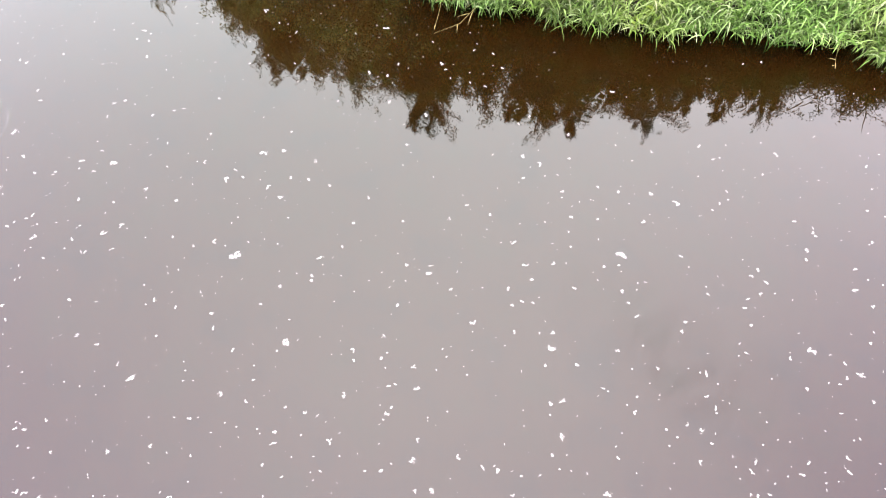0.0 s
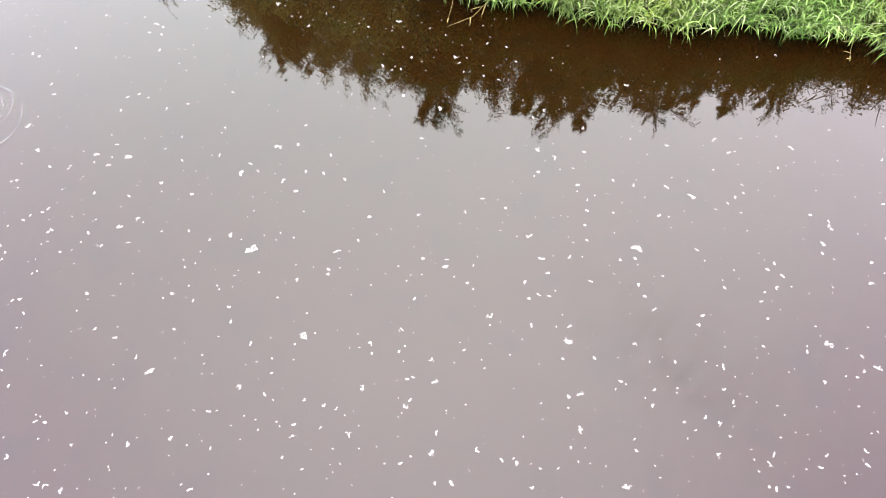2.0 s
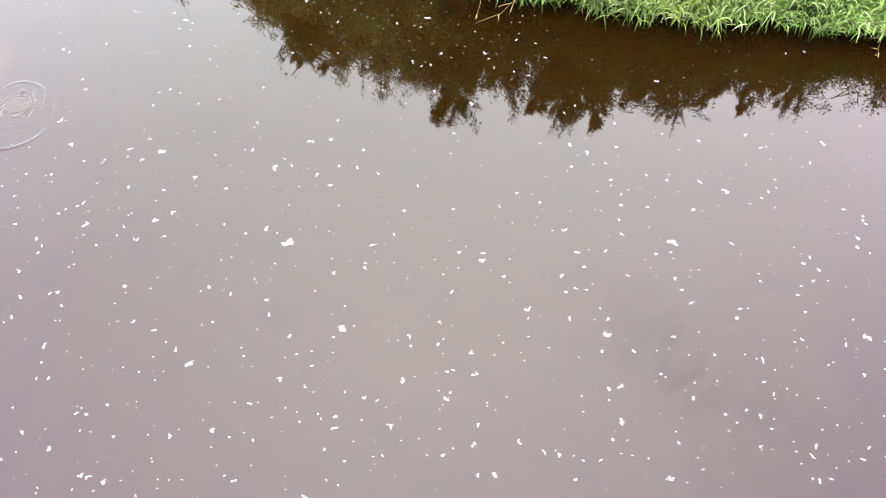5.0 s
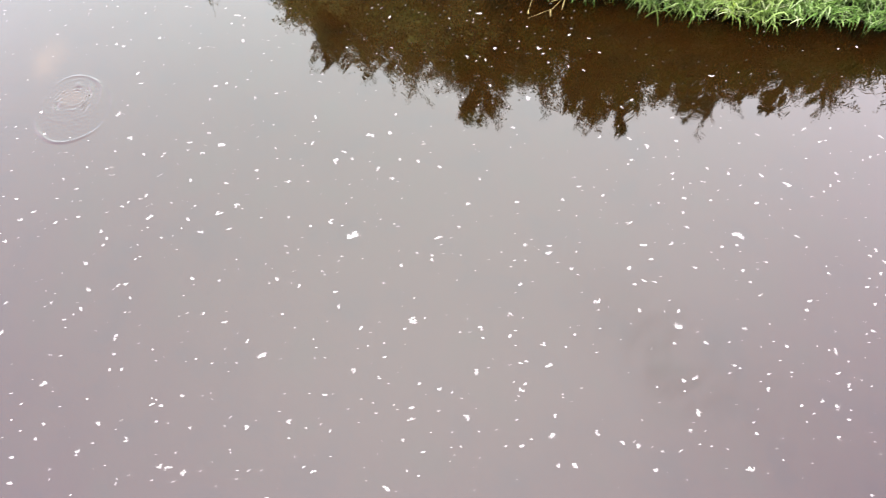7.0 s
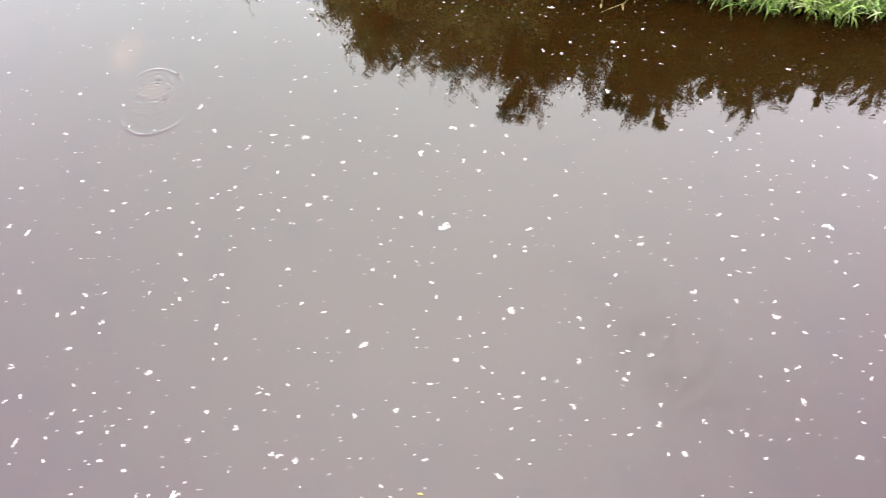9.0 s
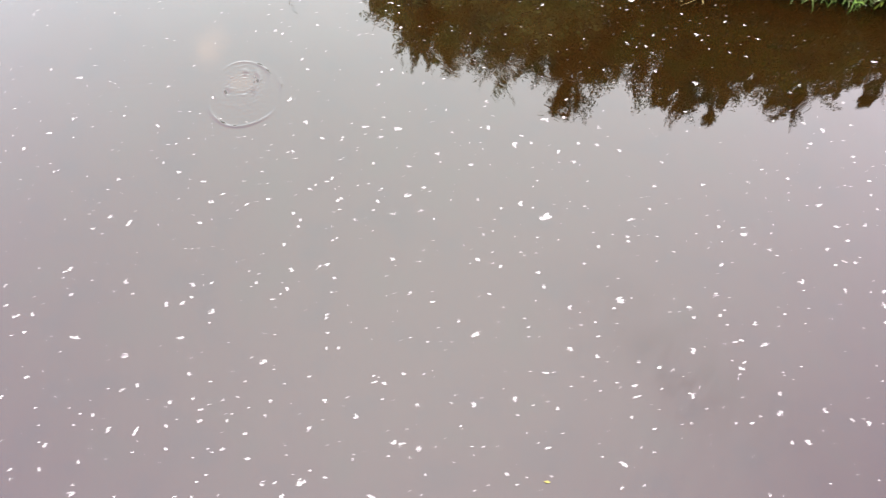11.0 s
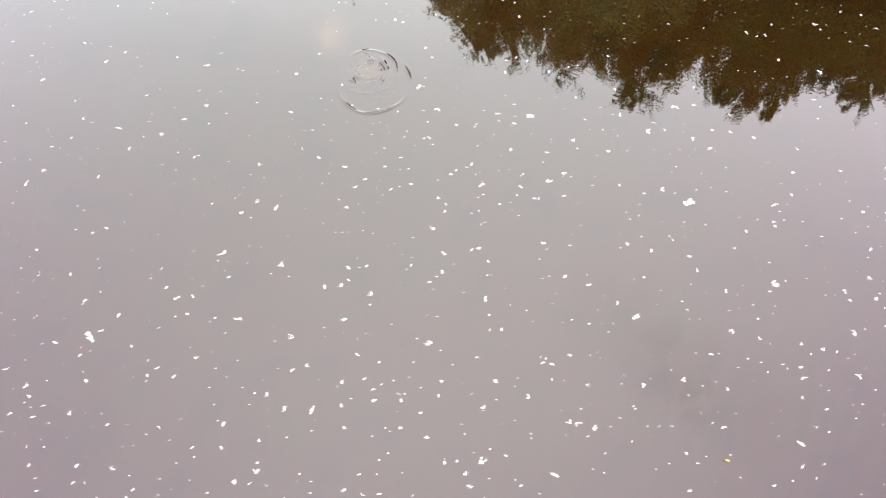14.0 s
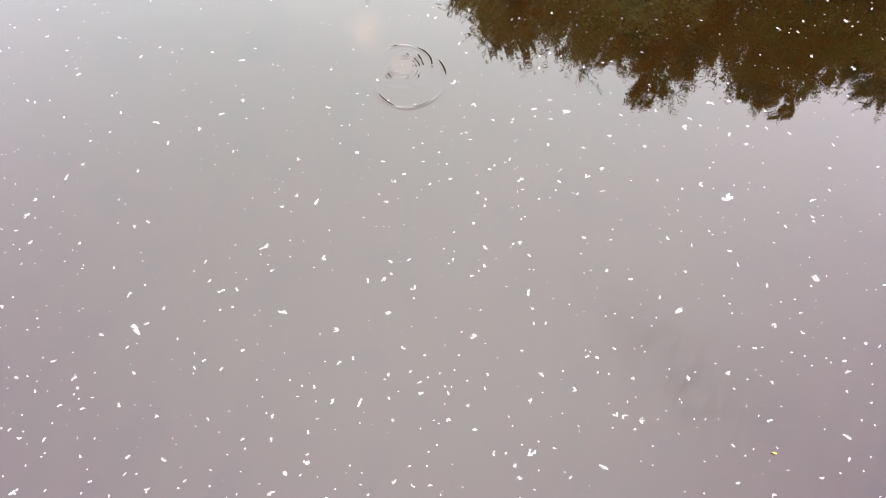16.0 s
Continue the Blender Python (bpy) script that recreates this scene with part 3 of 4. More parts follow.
def drift(*flecks):
    """A stretch of larger flecks: x, y in metres, length in millimetres, and the heading of long ones."""
    for x, y, long, *heading in flecks:
        b = Build()
        fleck(b, 0, 0, long / (1000 if long > 50 else 880), foam_rng, *heading)
        ob = new("foam_fleck", b.mesh("foam_fleck", FOAM))
        ob.location = (x, y, water_height(x, y))
        TAKEN.append((x, y))
        size_word = "large ragged" if long > 60 else "middling ragged" if long > 40 else "small"
        tagged(ob, size_word + " white foam fleck floating on the brown water", "foam", "foam flecks on the river")


# stretch by stretch up the river
drift((-6.73, 2.06, 29), (-6.70, 2.19, 58, 50), (-6.68, 2.33, 34), (-6.51, 2.54, 60, 80), (-6.42, 2.66, 39), (-6.43, 2.90, 31), (-7.01, 3.32, 42), (-6.74, 3.64, 43), (-6.51, 4.09, 35), (-7.16, 4.11, 40), (-7.49, 4.23, 41), (-7.13, 4.51, 42))
drift((-6.13, 0.26, 65, 40), (-5.36, 0.27, 39), (-5.51, 0.36, 23), (-5.80, 0.46, 27), (-6.05, 0.56, 31), (-5.65, 0.77, 39), (-6.02, 0.77, 28), (-6.20, 0.86, 28), (-5.94, 0.88, 28), (-5.98, 0.95, 50, 70), (-5.61, 0.98, 32), (-6.15, 1.06, 40), (-5.70, 1.15, 26), (-5.89, 1.24, 33), (-5.67, 1.28, 105, -50), (-5.52, 1.43, 34), (-5.78, 1.54, 58, 70), (-5.88, 2.09, 37), (-5.79, 2.13, 33), (-5.98, 2.60, 30), (-5.81, 2.88, 54, 85), (-5.59, 3.02, 36), (-5.95, 3.09, 64), (-5.44, 3.18, 55, 5), (-6.27, 3.20, 37), (-5.37, 3.80, 69, 0))
drift((-4.64, 0.25, 59, 30), (-4.57, 0.36, 33), (-4.45, 0.42, 50), (-5.30, 0.44, 40), (-5.08, 0.68, 24), (-4.69, 0.70, 35), (-5.06, 1.00, 29), (-5.18, 1.06, 25), (-4.94, 1.13, 29), (-4.71, 1.40, 76, -10), (-5.16, 1.56, 50), (-4.48, 1.82, 48), (-4.90, 1.92, 60, 70), (-4.83, 2.26, 29), (-4.58, 2.30, 71, 70), (-4.73, 2.36, 51), (-4.76, 2.71, 44), (-5.28, 2.79, 31), (-4.58, 3.25, 42), (-5.29, 3.33, 47), (-4.59, 3.69, 34))
drift((-4.08, 0.24, 26), (-3.95, 0.67, 28), (-4.16, 0.78, 67, 70), (-4.33, 0.79, 42), (-3.98, 0.81, 28), (-3.78, 0.84, 32), (-3.99, 0.96, 29), (-3.85, 0.98, 25), (-4.31, 1.04, 33), (-4.22, 1.07, 29), (-4.35, 1.27, 45), (-4.01, 1.39, 57, 5), (-3.84, 1.58, 50), (-4.16, 1.64, 35), (-4.05, 1.65, 47), (-4.00, 1.69, 27), (-4.06, 2.30, 34), (-3.74, 2.46, 30), (-4.01, 2.49, 43), (-4.09, 3.32, 37), (-4.19, 3.56, 33))
drift((-3.20, 0.33, 40), (-3.22, 0.40, 33), (-3.12, 0.47, 74, 30), (-3.10, 0.79, 49), (-3.44, 1.22, 67, 15), (-2.96, 1.31, 26), (-3.04, 1.42, 27), (-3.06, 1.54, 58, 80), (-3.44, 1.67, 27), (-3.35, 1.75, 32), (-3.34, 1.90, 44), (-3.14, 1.93, 28), (-3.09, 1.94, 32), (-3.42, 2.11, 62, -40), (-3.32, 2.32, 29), (-3.38, 2.38, 30), (-3.58, 2.51, 34), (-3.04, 2.51, 42), (-3.12, 2.70, 30), (-3.38, 3.27, 50), (-3.54, 3.53, 75, 60), (-3.43, 3.88, 39), (-3.49, 4.00, 34))
drift((-2.70, 0.39, 60, -30), (-2.43, 0.66, 41), (-2.53, 0.69, 51, 20), (-2.58, 0.70, 45), (-2.82, 0.86, 42), (-2.65, 1.07, 29), (-2.71, 1.08, 33), (-2.53, 1.13, 29), (-2.50, 1.71, 39), (-2.63, 1.98, 36), (-2.76, 2.48, 34), (-2.54, 2.53, 68, 5), (-2.42, 2.60, 47), (-2.53, 2.81, 31), (-2.81, 2.84, 31), (-2.31, 2.93, 44), (-2.77, 3.11, 41), (-2.63, 3.19, 77, 10), (-2.89, 3.22, 55), (-2.79, 3.84, 39), (-2.74, 4.74, 63))
drift((-1.74, 0.23, 39), (-2.09, 0.93, 42), (-1.83, 0.96, 35), (-1.62, 1.13, 32), (-2.06, 1.40, 78, 35), (-1.96, 1.70, 27), (-1.61, 1.86, 31), (-1.87, 1.91, 28), (-2.03, 1.97, 32), (-1.69, 2.45, 46), (-2.05, 2.82, 48), (-1.70, 3.02, 76, 70), (-1.64, 3.11, 40), (-1.90, 3.20, 41), (-1.65, 5.00, 70))
drift((-1.21, 0.56, 68, -40), (-1.57, 0.90, 24), (-1.07, 0.97, 53, 15), (-1.02, 1.20, 25), (-1.28, 1.24, 29), (-1.45, 1.29, 51), (-1.25, 1.38, 26), (-1.12, 1.58, 27), (-1.42, 1.59, 34), (-1.07, 1.64, 77, -50), (-1.58, 1.75, 39), (-1.52, 2.32, 103, 20), (-1.25, 2.84, 44), (-1.36, 2.94, 53), (-1.05, 3.01, 31), (-1.19, 3.03, 31), (-1.01, 3.19, 41), (-1.44, 3.28, 73, -5), (-1.28, 3.30, 55), (-1.24, 3.50, 33), (-1.33, 4.70, 42))
drift((-0.99, 0.77, 27), (-0.72, 0.98, 46), (-0.89, 1.16, 29), (-0.65, 1.27, 48), (-0.42, 1.52, 30), (-0.41, 1.68, 42), (-0.94, 2.15, 32), (-0.89, 2.30, 62, 20), (-0.67, 2.60, 34), (-0.57, 2.83, 31), (-0.88, 2.95, 31), (-0.44, 3.82, 43), (-0.63, 4.17, 50), (-0.50, 4.74, 68, -5))
drift((-0.18, 0.68, 27), (-0.39, 0.80, 28), (-0.20, 0.86, 55, 40), (0.08, 0.87, 45), (-0.37, 1.15, 43), (-0.34, 1.19, 29), (-0.18, 1.31, 59, 20), (-0.32, 1.34, 26), (-0.20, 1.46, 37), (-0.32, 1.91, 32), (0.05, 2.03, 32), (-0.10, 2.16, 69, 5), (-0.26, 2.23, 33), (-0.30, 2.61, 34), (0.05, 2.63, 38), (-0.28, 3.35, 37), (-0.13, 3.67, 62), (0.01, 4.27, 75, -10))
drift((0.32, 0.79, 34), (0.66, 0.88, 28), (0.73, 0.99, 60, 85), (0.76, 1.22, 47), (0.67, 1.46, 30), (0.72, 1.58, 76, -35), (0.74, 1.69, 35), (0.48, 1.70, 38), (0.20, 1.77, 62, 25), (0.46, 2.03, 36), (0.63, 2.10, 32), (0.59, 2.22, 61, -5), (0.52, 2.41, 54), (0.36, 2.66, 30), (0.78, 3.14, 58), (0.65, 3.22, 45), (0.41, 3.24, 32), (0.64, 3.56, 38), (0.74, 3.64, 38), (0.38, 3.99, 34), (0.54, 4.21, 40))
drift((0.97, 0.65, 61, -5), (1.06, 0.86, 28), (1.39, 1.03, 28), (1.21, 1.14, 32), (1.03, 1.30, 29), (1.16, 1.56, 38), (1.34, 1.81, 39), (1.29, 1.91, 28), (1.26, 2.00, 36), (0.93, 2.03, 40), (1.16, 2.20, 33), (0.80, 2.23, 37), (1.30, 2.30, 103, -30), (0.97, 2.63, 30), (1.36, 2.86, 39), (1.02, 3.19, 32), (1.04, 3.44, 42))
drift((2.16, 0.75, 31), (1.86, 0.77, 41), (1.90, 0.83, 41), (1.56, 0.83, 41), (1.66, 0.94, 24), (1.61, 1.02, 46), (1.73, 1.16, 29), (1.72, 1.39, 55, 90), (2.02, 1.53, 38), (1.62, 1.69, 35), (2.10, 1.73, 27), (1.66, 1.76, 31), (2.09, 1.86, 31), (1.86, 1.97, 40), (1.73, 2.28, 41), (1.51, 2.58, 34), (1.79, 2.75, 78, -45), (1.61, 2.84, 44), (2.17, 3.17, 32), (2.08, 3.30, 50), (1.47, 3.91, 63, -5))
drift((2.45, 0.76, 34), (2.22, 0.82, 31), (2.47, 0.84, 34), (2.58, 0.96, 25), (2.75, 1.19, 32), (2.73, 1.37, 66, -25), (2.30, 1.49, 30), (2.46, 1.54, 72, -20), (2.98, 1.86, 35), (2.23, 1.97, 44), (2.90, 1.99, 52), (2.29, 2.06, 36), (2.20, 2.11, 32), (2.26, 2.16, 32), (2.96, 2.16, 32), (2.63, 2.24, 33), (2.66, 2.32, 45), (3.16, 2.38, 29), (2.76, 2.44, 33), (2.64, 2.57, 30), (2.52, 3.01, 31), (2.68, 3.21, 59), (3.04, 3.39, 37))


SPECKS = Build()


def flakes(*places):
    """Lesser flecks of a stretch, each a raft of a few bubbles about 3 cm long."""
    for x, y in places:
        fleck(SPECKS, x, y, 0.027 + 0.013 * foam_rng.random() ** 1.5, foam_rng)
        TAKEN.append((x, y))


flakes((-5.7, 0.32), (-6.2, 0.57), (-6.28, 0.62), (-5.87, 0.75), (-5.83, 0.82), (-6.35, 0.95), (-5.61, 1.32), (-6.62, 1.45), (-5.94, 1.75), (-6.24, 1.95), (-6.59, 1.96), (-6.06, 2.33), (-6.3, 2.99), (-6.39, 3.39), (-5.81, 3.45), (-6.26, 3.85), (-6, 3.9), (-5.65, 3.9), (-7.51, 3.93), (-6.93, 3.93), (-6.12, 3.97), (-7.18, 4.47), (-5.86, 4.47), (-6.35, 4.59))
flakes((-5.15, 0.32), (-4.45, 0.47), (-4.85, 0.56), (-4.68, 0.56), (-4.46, 0.6), (-5.4, 0.7), (-4.45, 0.88), (-5.23, 1.01), (-5.25, 1.11), (-5.38, 1.21), (-5.06, 1.44), (-5.05, 1.57), (-5.25, 1.64), (-4.83, 1.72), (-5.31, 1.79), (-4.93, 1.9), (-4.1, 2.68), (-4.31, 2.77), (-4.45, 2.87), (-4.45, 3.05), (-4.88, 3.36), (-4.42, 3.93), (-5.28, 3.95), (-4.34, 4.51))
flakes((-3.82, 0.29), (-3.72, 0.29), (-3.93, 0.31), (-3.45, 0.61), (-3.61, 0.67), (-3.49, 0.76), (-3.61, 0.84), (-3.38, 0.87), (-3.79, 0.91), (-3.9, 1.14), (-4.01, 1.79), (-3.88, 1.8), (-3.57, 1.8), (-3.93, 2.56), (-3.79, 2.68), (-3.67, 2.77), (-3.8, 2.86), (-3.49, 2.96), (-3.45, 2.97), (-3.65, 2.98), (-3.87, 3.28), (-3.7, 4.34), (-3.77, 4.37), (-3.4, 4.44))
flakes((-2.9, 0.33), (-3.27, 0.47), (-2.98, 0.5), (-3.36, 0.96), (-3.02, 0.96), (-3.13, 1.12), (-3.04, 1.31), (-3.03, 1.83), (-3.33, 2.26), (-2.92, 2.32), (-3.06, 2.49), (-3.28, 2.6), (-3.24, 2.64), (-3.16, 2.67), (-3.08, 3.08), (-3.23, 3.1), (-3.07, 3.11), (-2.75, 3.32), (-2.81, 3.69), (-2.7, 3.87), (-3.01, 4.31), (-2.78, 4.63), (-2.67, 4.7), (-2.87, 4.84))
flakes((-1.91, 0.51), (-1.65, 0.66), (-2.44, 0.93), (-2.17, 1.5), (-2.35, 1.64), (-2.44, 1.96), (-1.72, 2.03), (-1.98, 2.18), (-2.66, 2.37), (-2.63, 2.37), (-2.44, 2.39), (-1.84, 2.41), (-2.01, 2.49), (-1.57, 3.04), (-2.19, 3.15), (-2.24, 3.39), (-1.9, 3.48), (-2.43, 3.7), (-2.26, 3.75), (-2.18, 3.77), (-2.61, 3.83), (-1.9, 3.88), (-1.7, 4.3), (-2.64, 4.4))
flakes((-0.08, 0.68), (-1.12, 0.84), (-0.17, 0.98), (-1.07, 1.04), (-0.81, 1.14), (-0.36, 1.33), (-0.6, 1.51), (0.02, 1.53), (-0.61, 1.58), (-1.28, 1.93), (-1.16, 2.07), (-0.94, 2.11), (-0.09, 2.22), (-0.74, 2.39), (-0.88, 3.84), (0.08, 4.09), (-0.55, 4.12), (-0.47, 4.13), (0.04, 4.2), (-0.38, 4.27), (-1.3, 4.29), (-0.07, 4.55), (-0.78, 4.67), (-1.01, 5.06))
flakes((0.4, 0.65), (0.46, 0.76), (0.57, 0.76), (0.23, 0.81), (0.68, 1.2), (1.24, 1.24), (1.41, 1.43), (0.88, 1.46), (0.48, 1.9), (0.62, 1.92), (0.55, 1.93), (1.27, 2.21), (0.94, 2.37), (0.94, 2.5), (1.17, 2.61), (0.99, 2.73), (0.19, 2.75), (0.93, 2.87), (1.21, 2.91), (0.64, 3), (0.91, 3.03), (0.25, 4.04), (0.47, 4.39), (0.3, 4.44))
flakes((1.86, 0.63), (1.82, 0.64), (1.93, 0.64), (1.53, 1.06), (2.52, 1.12), (1.69, 1.24), (2.35, 1.28), (2.57, 1.31), (2.63, 1.35), (2.65, 1.45), (2.13, 1.93), (1.44, 2.07), (2.75, 2.47), (2.76, 2.51), (1.95, 2.63), (2.05, 2.68), (2.12, 2.74), (2.19, 2.78), (2.2, 2.85), (1.69, 3.25), (2.3, 3.31), (1.41, 3.32), (2.67, 4.23), (2.84, 4.25))
flakes((2.87, 1.59), (3.34, 2.6), (3.22, 2.66), (3.33, 2.86), (3.36, 3.08))


def specks(*places):
    """Crumbs of foam, 12 to 20 mm across."""
    for x, y in places:
        fleck(SPECKS, x, y, 0.012 + 0.008 * foam_rng.random() ** 2, foam_rng)
        TAKEN.append((x, y))


specks((-6.38, 0.88), (-6.42, 1.02), (-6.39, 1.28), (-6.57, 1.52), (-6.6, 1.78), (-6.49, 1.89), (-6.65, 1.9), (-6.71, 1.94), (-6.84, 2.07), (-6.63, 2.17), (-6.83, 2.29), (-6.7, 2.43), (-6.98, 2.53), (-6.85, 2.7), (-6.78, 2.74), (-6.56, 2.77), (-6.68, 2.78), (-7.26, 3.3), (-6.89, 3.34), (-6.36, 3.42), (-7.33, 3.61), (-6.88, 3.74), (-6.45, 4.08), (-7.53, 4.36))
specks((-5.95, 0.27), (-6.22, 0.35), (-6.11, 0.41), (-6.19, 0.61), (-6.33, 0.63), (-6.03, 0.66), (-5.95, 0.84), (-6.12, 0.86), (-6.28, 0.96), (-6.22, 1.08), (-6.04, 1.12), (-5.97, 1.23), (-6.32, 1.3), (-6.35, 1.36), (-6.18, 1.7), (-6.16, 1.74), (-6.16, 1.77), (-6.01, 2.12), (-6, 2.29), (-6.05, 2.45), (-6.17, 2.78), (-6.07, 2.88), (-5.94, 3.79), (-5.92, 3.94))
specks((-5.57, 0.24), (-5.44, 0.36), (-5.85, 0.57), (-5.47, 0.57), (-5.91, 0.81), (-5.23, 0.97), (-5.86, 0.98), (-5.64, 1.18), (-5.23, 1.34), (-5.88, 1.41), (-5.69, 1.61), (-5.75, 1.8), (-5.78, 1.87), (-5.38, 2.32), (-5.69, 2.43), (-5.4, 2.66), (-5.25, 2.8), (-5.73, 3), (-5.23, 3.13), (-5.72, 3.24), (-5.55, 3.31), (-5.38, 3.5), (-5.8, 3.59), (-5.23, 4.59))
specks((-5.18, 0.28), (-5, 0.29), (-5.01, 0.38), (-5.15, 0.64), (-4.96, 0.73), (-4.99, 1.2), (-4.9, 1.38), (-4.87, 1.41), (-5.14, 1.42), (-5, 1.65), (-4.87, 1.77), (-4.93, 1.85), (-5.12, 1.93), (-5.06, 2.34), (-4.9, 2.39), (-5.01, 2.74), (-5.11, 3.24), (-4.89, 3.46), (-5.2, 3.49), (-5, 3.68), (-5.05, 3.73), (-5.1, 3.75), (-4.91, 4.19), (-5.07, 4.51))
specks((-4.83, 0.37), (-4.73, 0.72), (-4.43, 0.79), (-4.77, 0.82), (-4.55, 0.82), (-4.53, 0.89), (-4.82, 0.93), (-4.72, 1), (-4.67, 1.11), (-4.85, 1.17), (-4.45, 1.24), (-4.78, 1.3), (-4.72, 1.83), (-4.64, 1.96), (-4.73, 1.97), (-4.46, 2.05), (-4.87, 2.42), (-4.71, 2.58), (-4.57, 2.99), (-4.82, 3.07), (-4.43, 3.4), (-4.75, 3.72), (-4.66, 4.25), (-4.73, 4.28))
specks((-4.38, 0.34), (-4.12, 0.36), (-4.41, 0.68), (-4.01, 0.93), (-4.4, 1.05), (-3.91, 1.25), (-4.41, 1.72), (-4.07, 2.08), (-4.03, 2.08), (-4.22, 2.16), (-3.93, 2.25), (-4.36, 2.29), (-3.97, 2.33), (-4.12, 2.37), (-4.26, 2.52), (-4.21, 2.62), (-4.3, 3.11), (-3.91, 3.12), (-4.26, 3.38), (-4.35, 3.4), (-4.12, 4.33), (-4.23, 4.61), (-4.3, 4.62), (-4.13, 4.84))
specks((-3.74, 0.4), (-3.59, 0.41), (-3.73, 0.48), (-3.68, 0.52), (-3.78, 0.62), (-3.67, 0.65), (-3.7, 0.67), (-3.63, 0.88), (-3.59, 0.88), (-3.66, 0.97), (-3.76, 1.09), (-3.63, 1.16), (-3.85, 1.29), (-3.84, 1.5), (-3.6, 1.77), (-3.83, 2.34), (-3.8, 2.41), (-3.67, 2.49), (-3.87, 2.82), (-3.69, 2.91), (-3.71, 3.25), (-3.73, 4.48), (-3.86, 4.59), (-3.6, 4.78))
specks((-3.53, 0.28), (-3.24, 0.69), (-3.49, 0.92), (-3.57, 0.99), (-3.29, 1.07), (-3.54, 1.09), (-3.52, 1.25), (-3.39, 1.41), (-3.46, 1.42), (-3.39, 1.71), (-3.39, 1.8), (-3.27, 1.81), (-3.56, 1.87), (-3.56, 2.03), (-3.38, 2.55), (-3.45, 2.9), (-3.42, 2.9), (-3.5, 3.26), (-3.25, 3.29), (-3.34, 3.39), (-3.5, 3.53), (-3.49, 3.63), (-3.29, 4.1), (-3.47, 4.14))
specks((-3.17, 0.52), (-3.07, 0.54), (-3.22, 0.63), (-3.02, 0.84), (-3.04, 1.72), (-3.01, 1.72), (-3.16, 1.9), (-3.07, 2.14), (-3.04, 2.16), (-3.13, 2.24), (-3.08, 2.26), (-3.08, 2.39), (-3.04, 2.41), (-3.09, 2.6), (-3.06, 2.62), (-3.07, 2.88), (-3.05, 2.9), (-2.95, 2.97), (-2.94, 3), (-3.22, 3.51), (-3.04, 3.63), (-3.15, 3.87), (-3.12, 4.37), (-3.04, 4.5))
specks((-2.93, 0.36), (-2.82, 0.6), (-2.61, 0.62), (-2.82, 0.63), (-2.59, 0.96), (-2.66, 0.97), (-2.88, 0.98), (-2.69, 1.11), (-2.72, 1.12), (-2.75, 1.37), (-2.79, 1.45), (-2.66, 1.69), (-2.61, 1.71), (-2.84, 2.33), (-2.79, 2.4), (-2.75, 2.58), (-2.73, 2.6), (-2.92, 2.63), (-2.57, 2.71), (-2.89, 3.14), (-2.76, 3.19), (-2.82, 3.42), (-2.89, 4.31), (-2.94, 4.33))
specks((-2.41, 0.4), (-2.39, 0.51), (-2.48, 0.61), (-2.33, 0.67), (-2.5, 0.78), (-2.4, 1.13), (-2.38, 1.35), (-2.49, 1.38), (-2.31, 1.45), (-2.35, 1.72), (-2.41, 2.05), (-2.34, 2.32), (-2.29, 2.85), (-2.35, 3.27), (-2.54, 3.38), (-2.41, 3.4), (-2.33, 3.44), (-2.53, 3.92), (-2.35, 4.14), (-2.43, 4.23), (-2.31, 4.31), (-2.41, 4.4), (-2.47, 4.41), (-2.35, 4.46))
specks((-2.14, 0.24), (-2.25, 0.25), (-2.1, 0.42), (-2.02, 0.45), (-2.22, 0.58), (-2.1, 0.62), (-2.04, 0.67), (-1.96, 0.67), (-2.27, 0.72), (-2.04, 0.97), (-2.2, 0.99), (-2.26, 1.29), (-2.22, 1.35), (-2.03, 1.68), (-2.13, 2.09), (-2, 2.24), (-2.06, 3.04), (-2.05, 3.28), (-2.09, 3.72), (-1.98, 3.97), (-2.04, 4.21), (-2.01, 4.32), (-2.18, 4.35), (-2.26, 4.67))
specks((-1.77, 0.35), (-1.85, 0.45), (-1.71, 0.69), (-1.77, 0.75), (-1.82, 0.86), (-1.72, 0.92), (-1.88, 1.14), (-1.72, 1.14), (-1.71, 1.38), (-1.71, 1.45), (-1.91, 1.49), (-1.73, 1.51), (-1.7, 2), (-1.92, 2.03), (-1.91, 2.21), (-1.89, 2.31), (-1.9, 2.82), (-1.96, 3.2), (-1.92, 3.43), (-1.89, 3.97), (-1.65, 4.05), (-1.88, 4.08), (-1.73, 4.1), (-1.74, 4.58))
specks((-1.32, 0.35), (-1.62, 0.37), (-1.29, 1.01), (-1.47, 1.04), (-1.39, 1.1), (-1.36, 1.46), (-1.26, 1.48), (-1.29, 1.63), (-1.61, 2.02), (-1.61, 2.11), (-1.44, 2.13), (-1.59, 2.15), (-1.44, 2.44), (-1.59, 2.61), (-1.55, 2.66), (-1.43, 3.01), (-1.49, 3.66), (-1.42, 3.77), (-1.43, 4.22), (-1.55, 4.4), (-1.54, 4.74), (-1.3, 4.77), (-1.57, 5.05), (-1.51, 5.13))
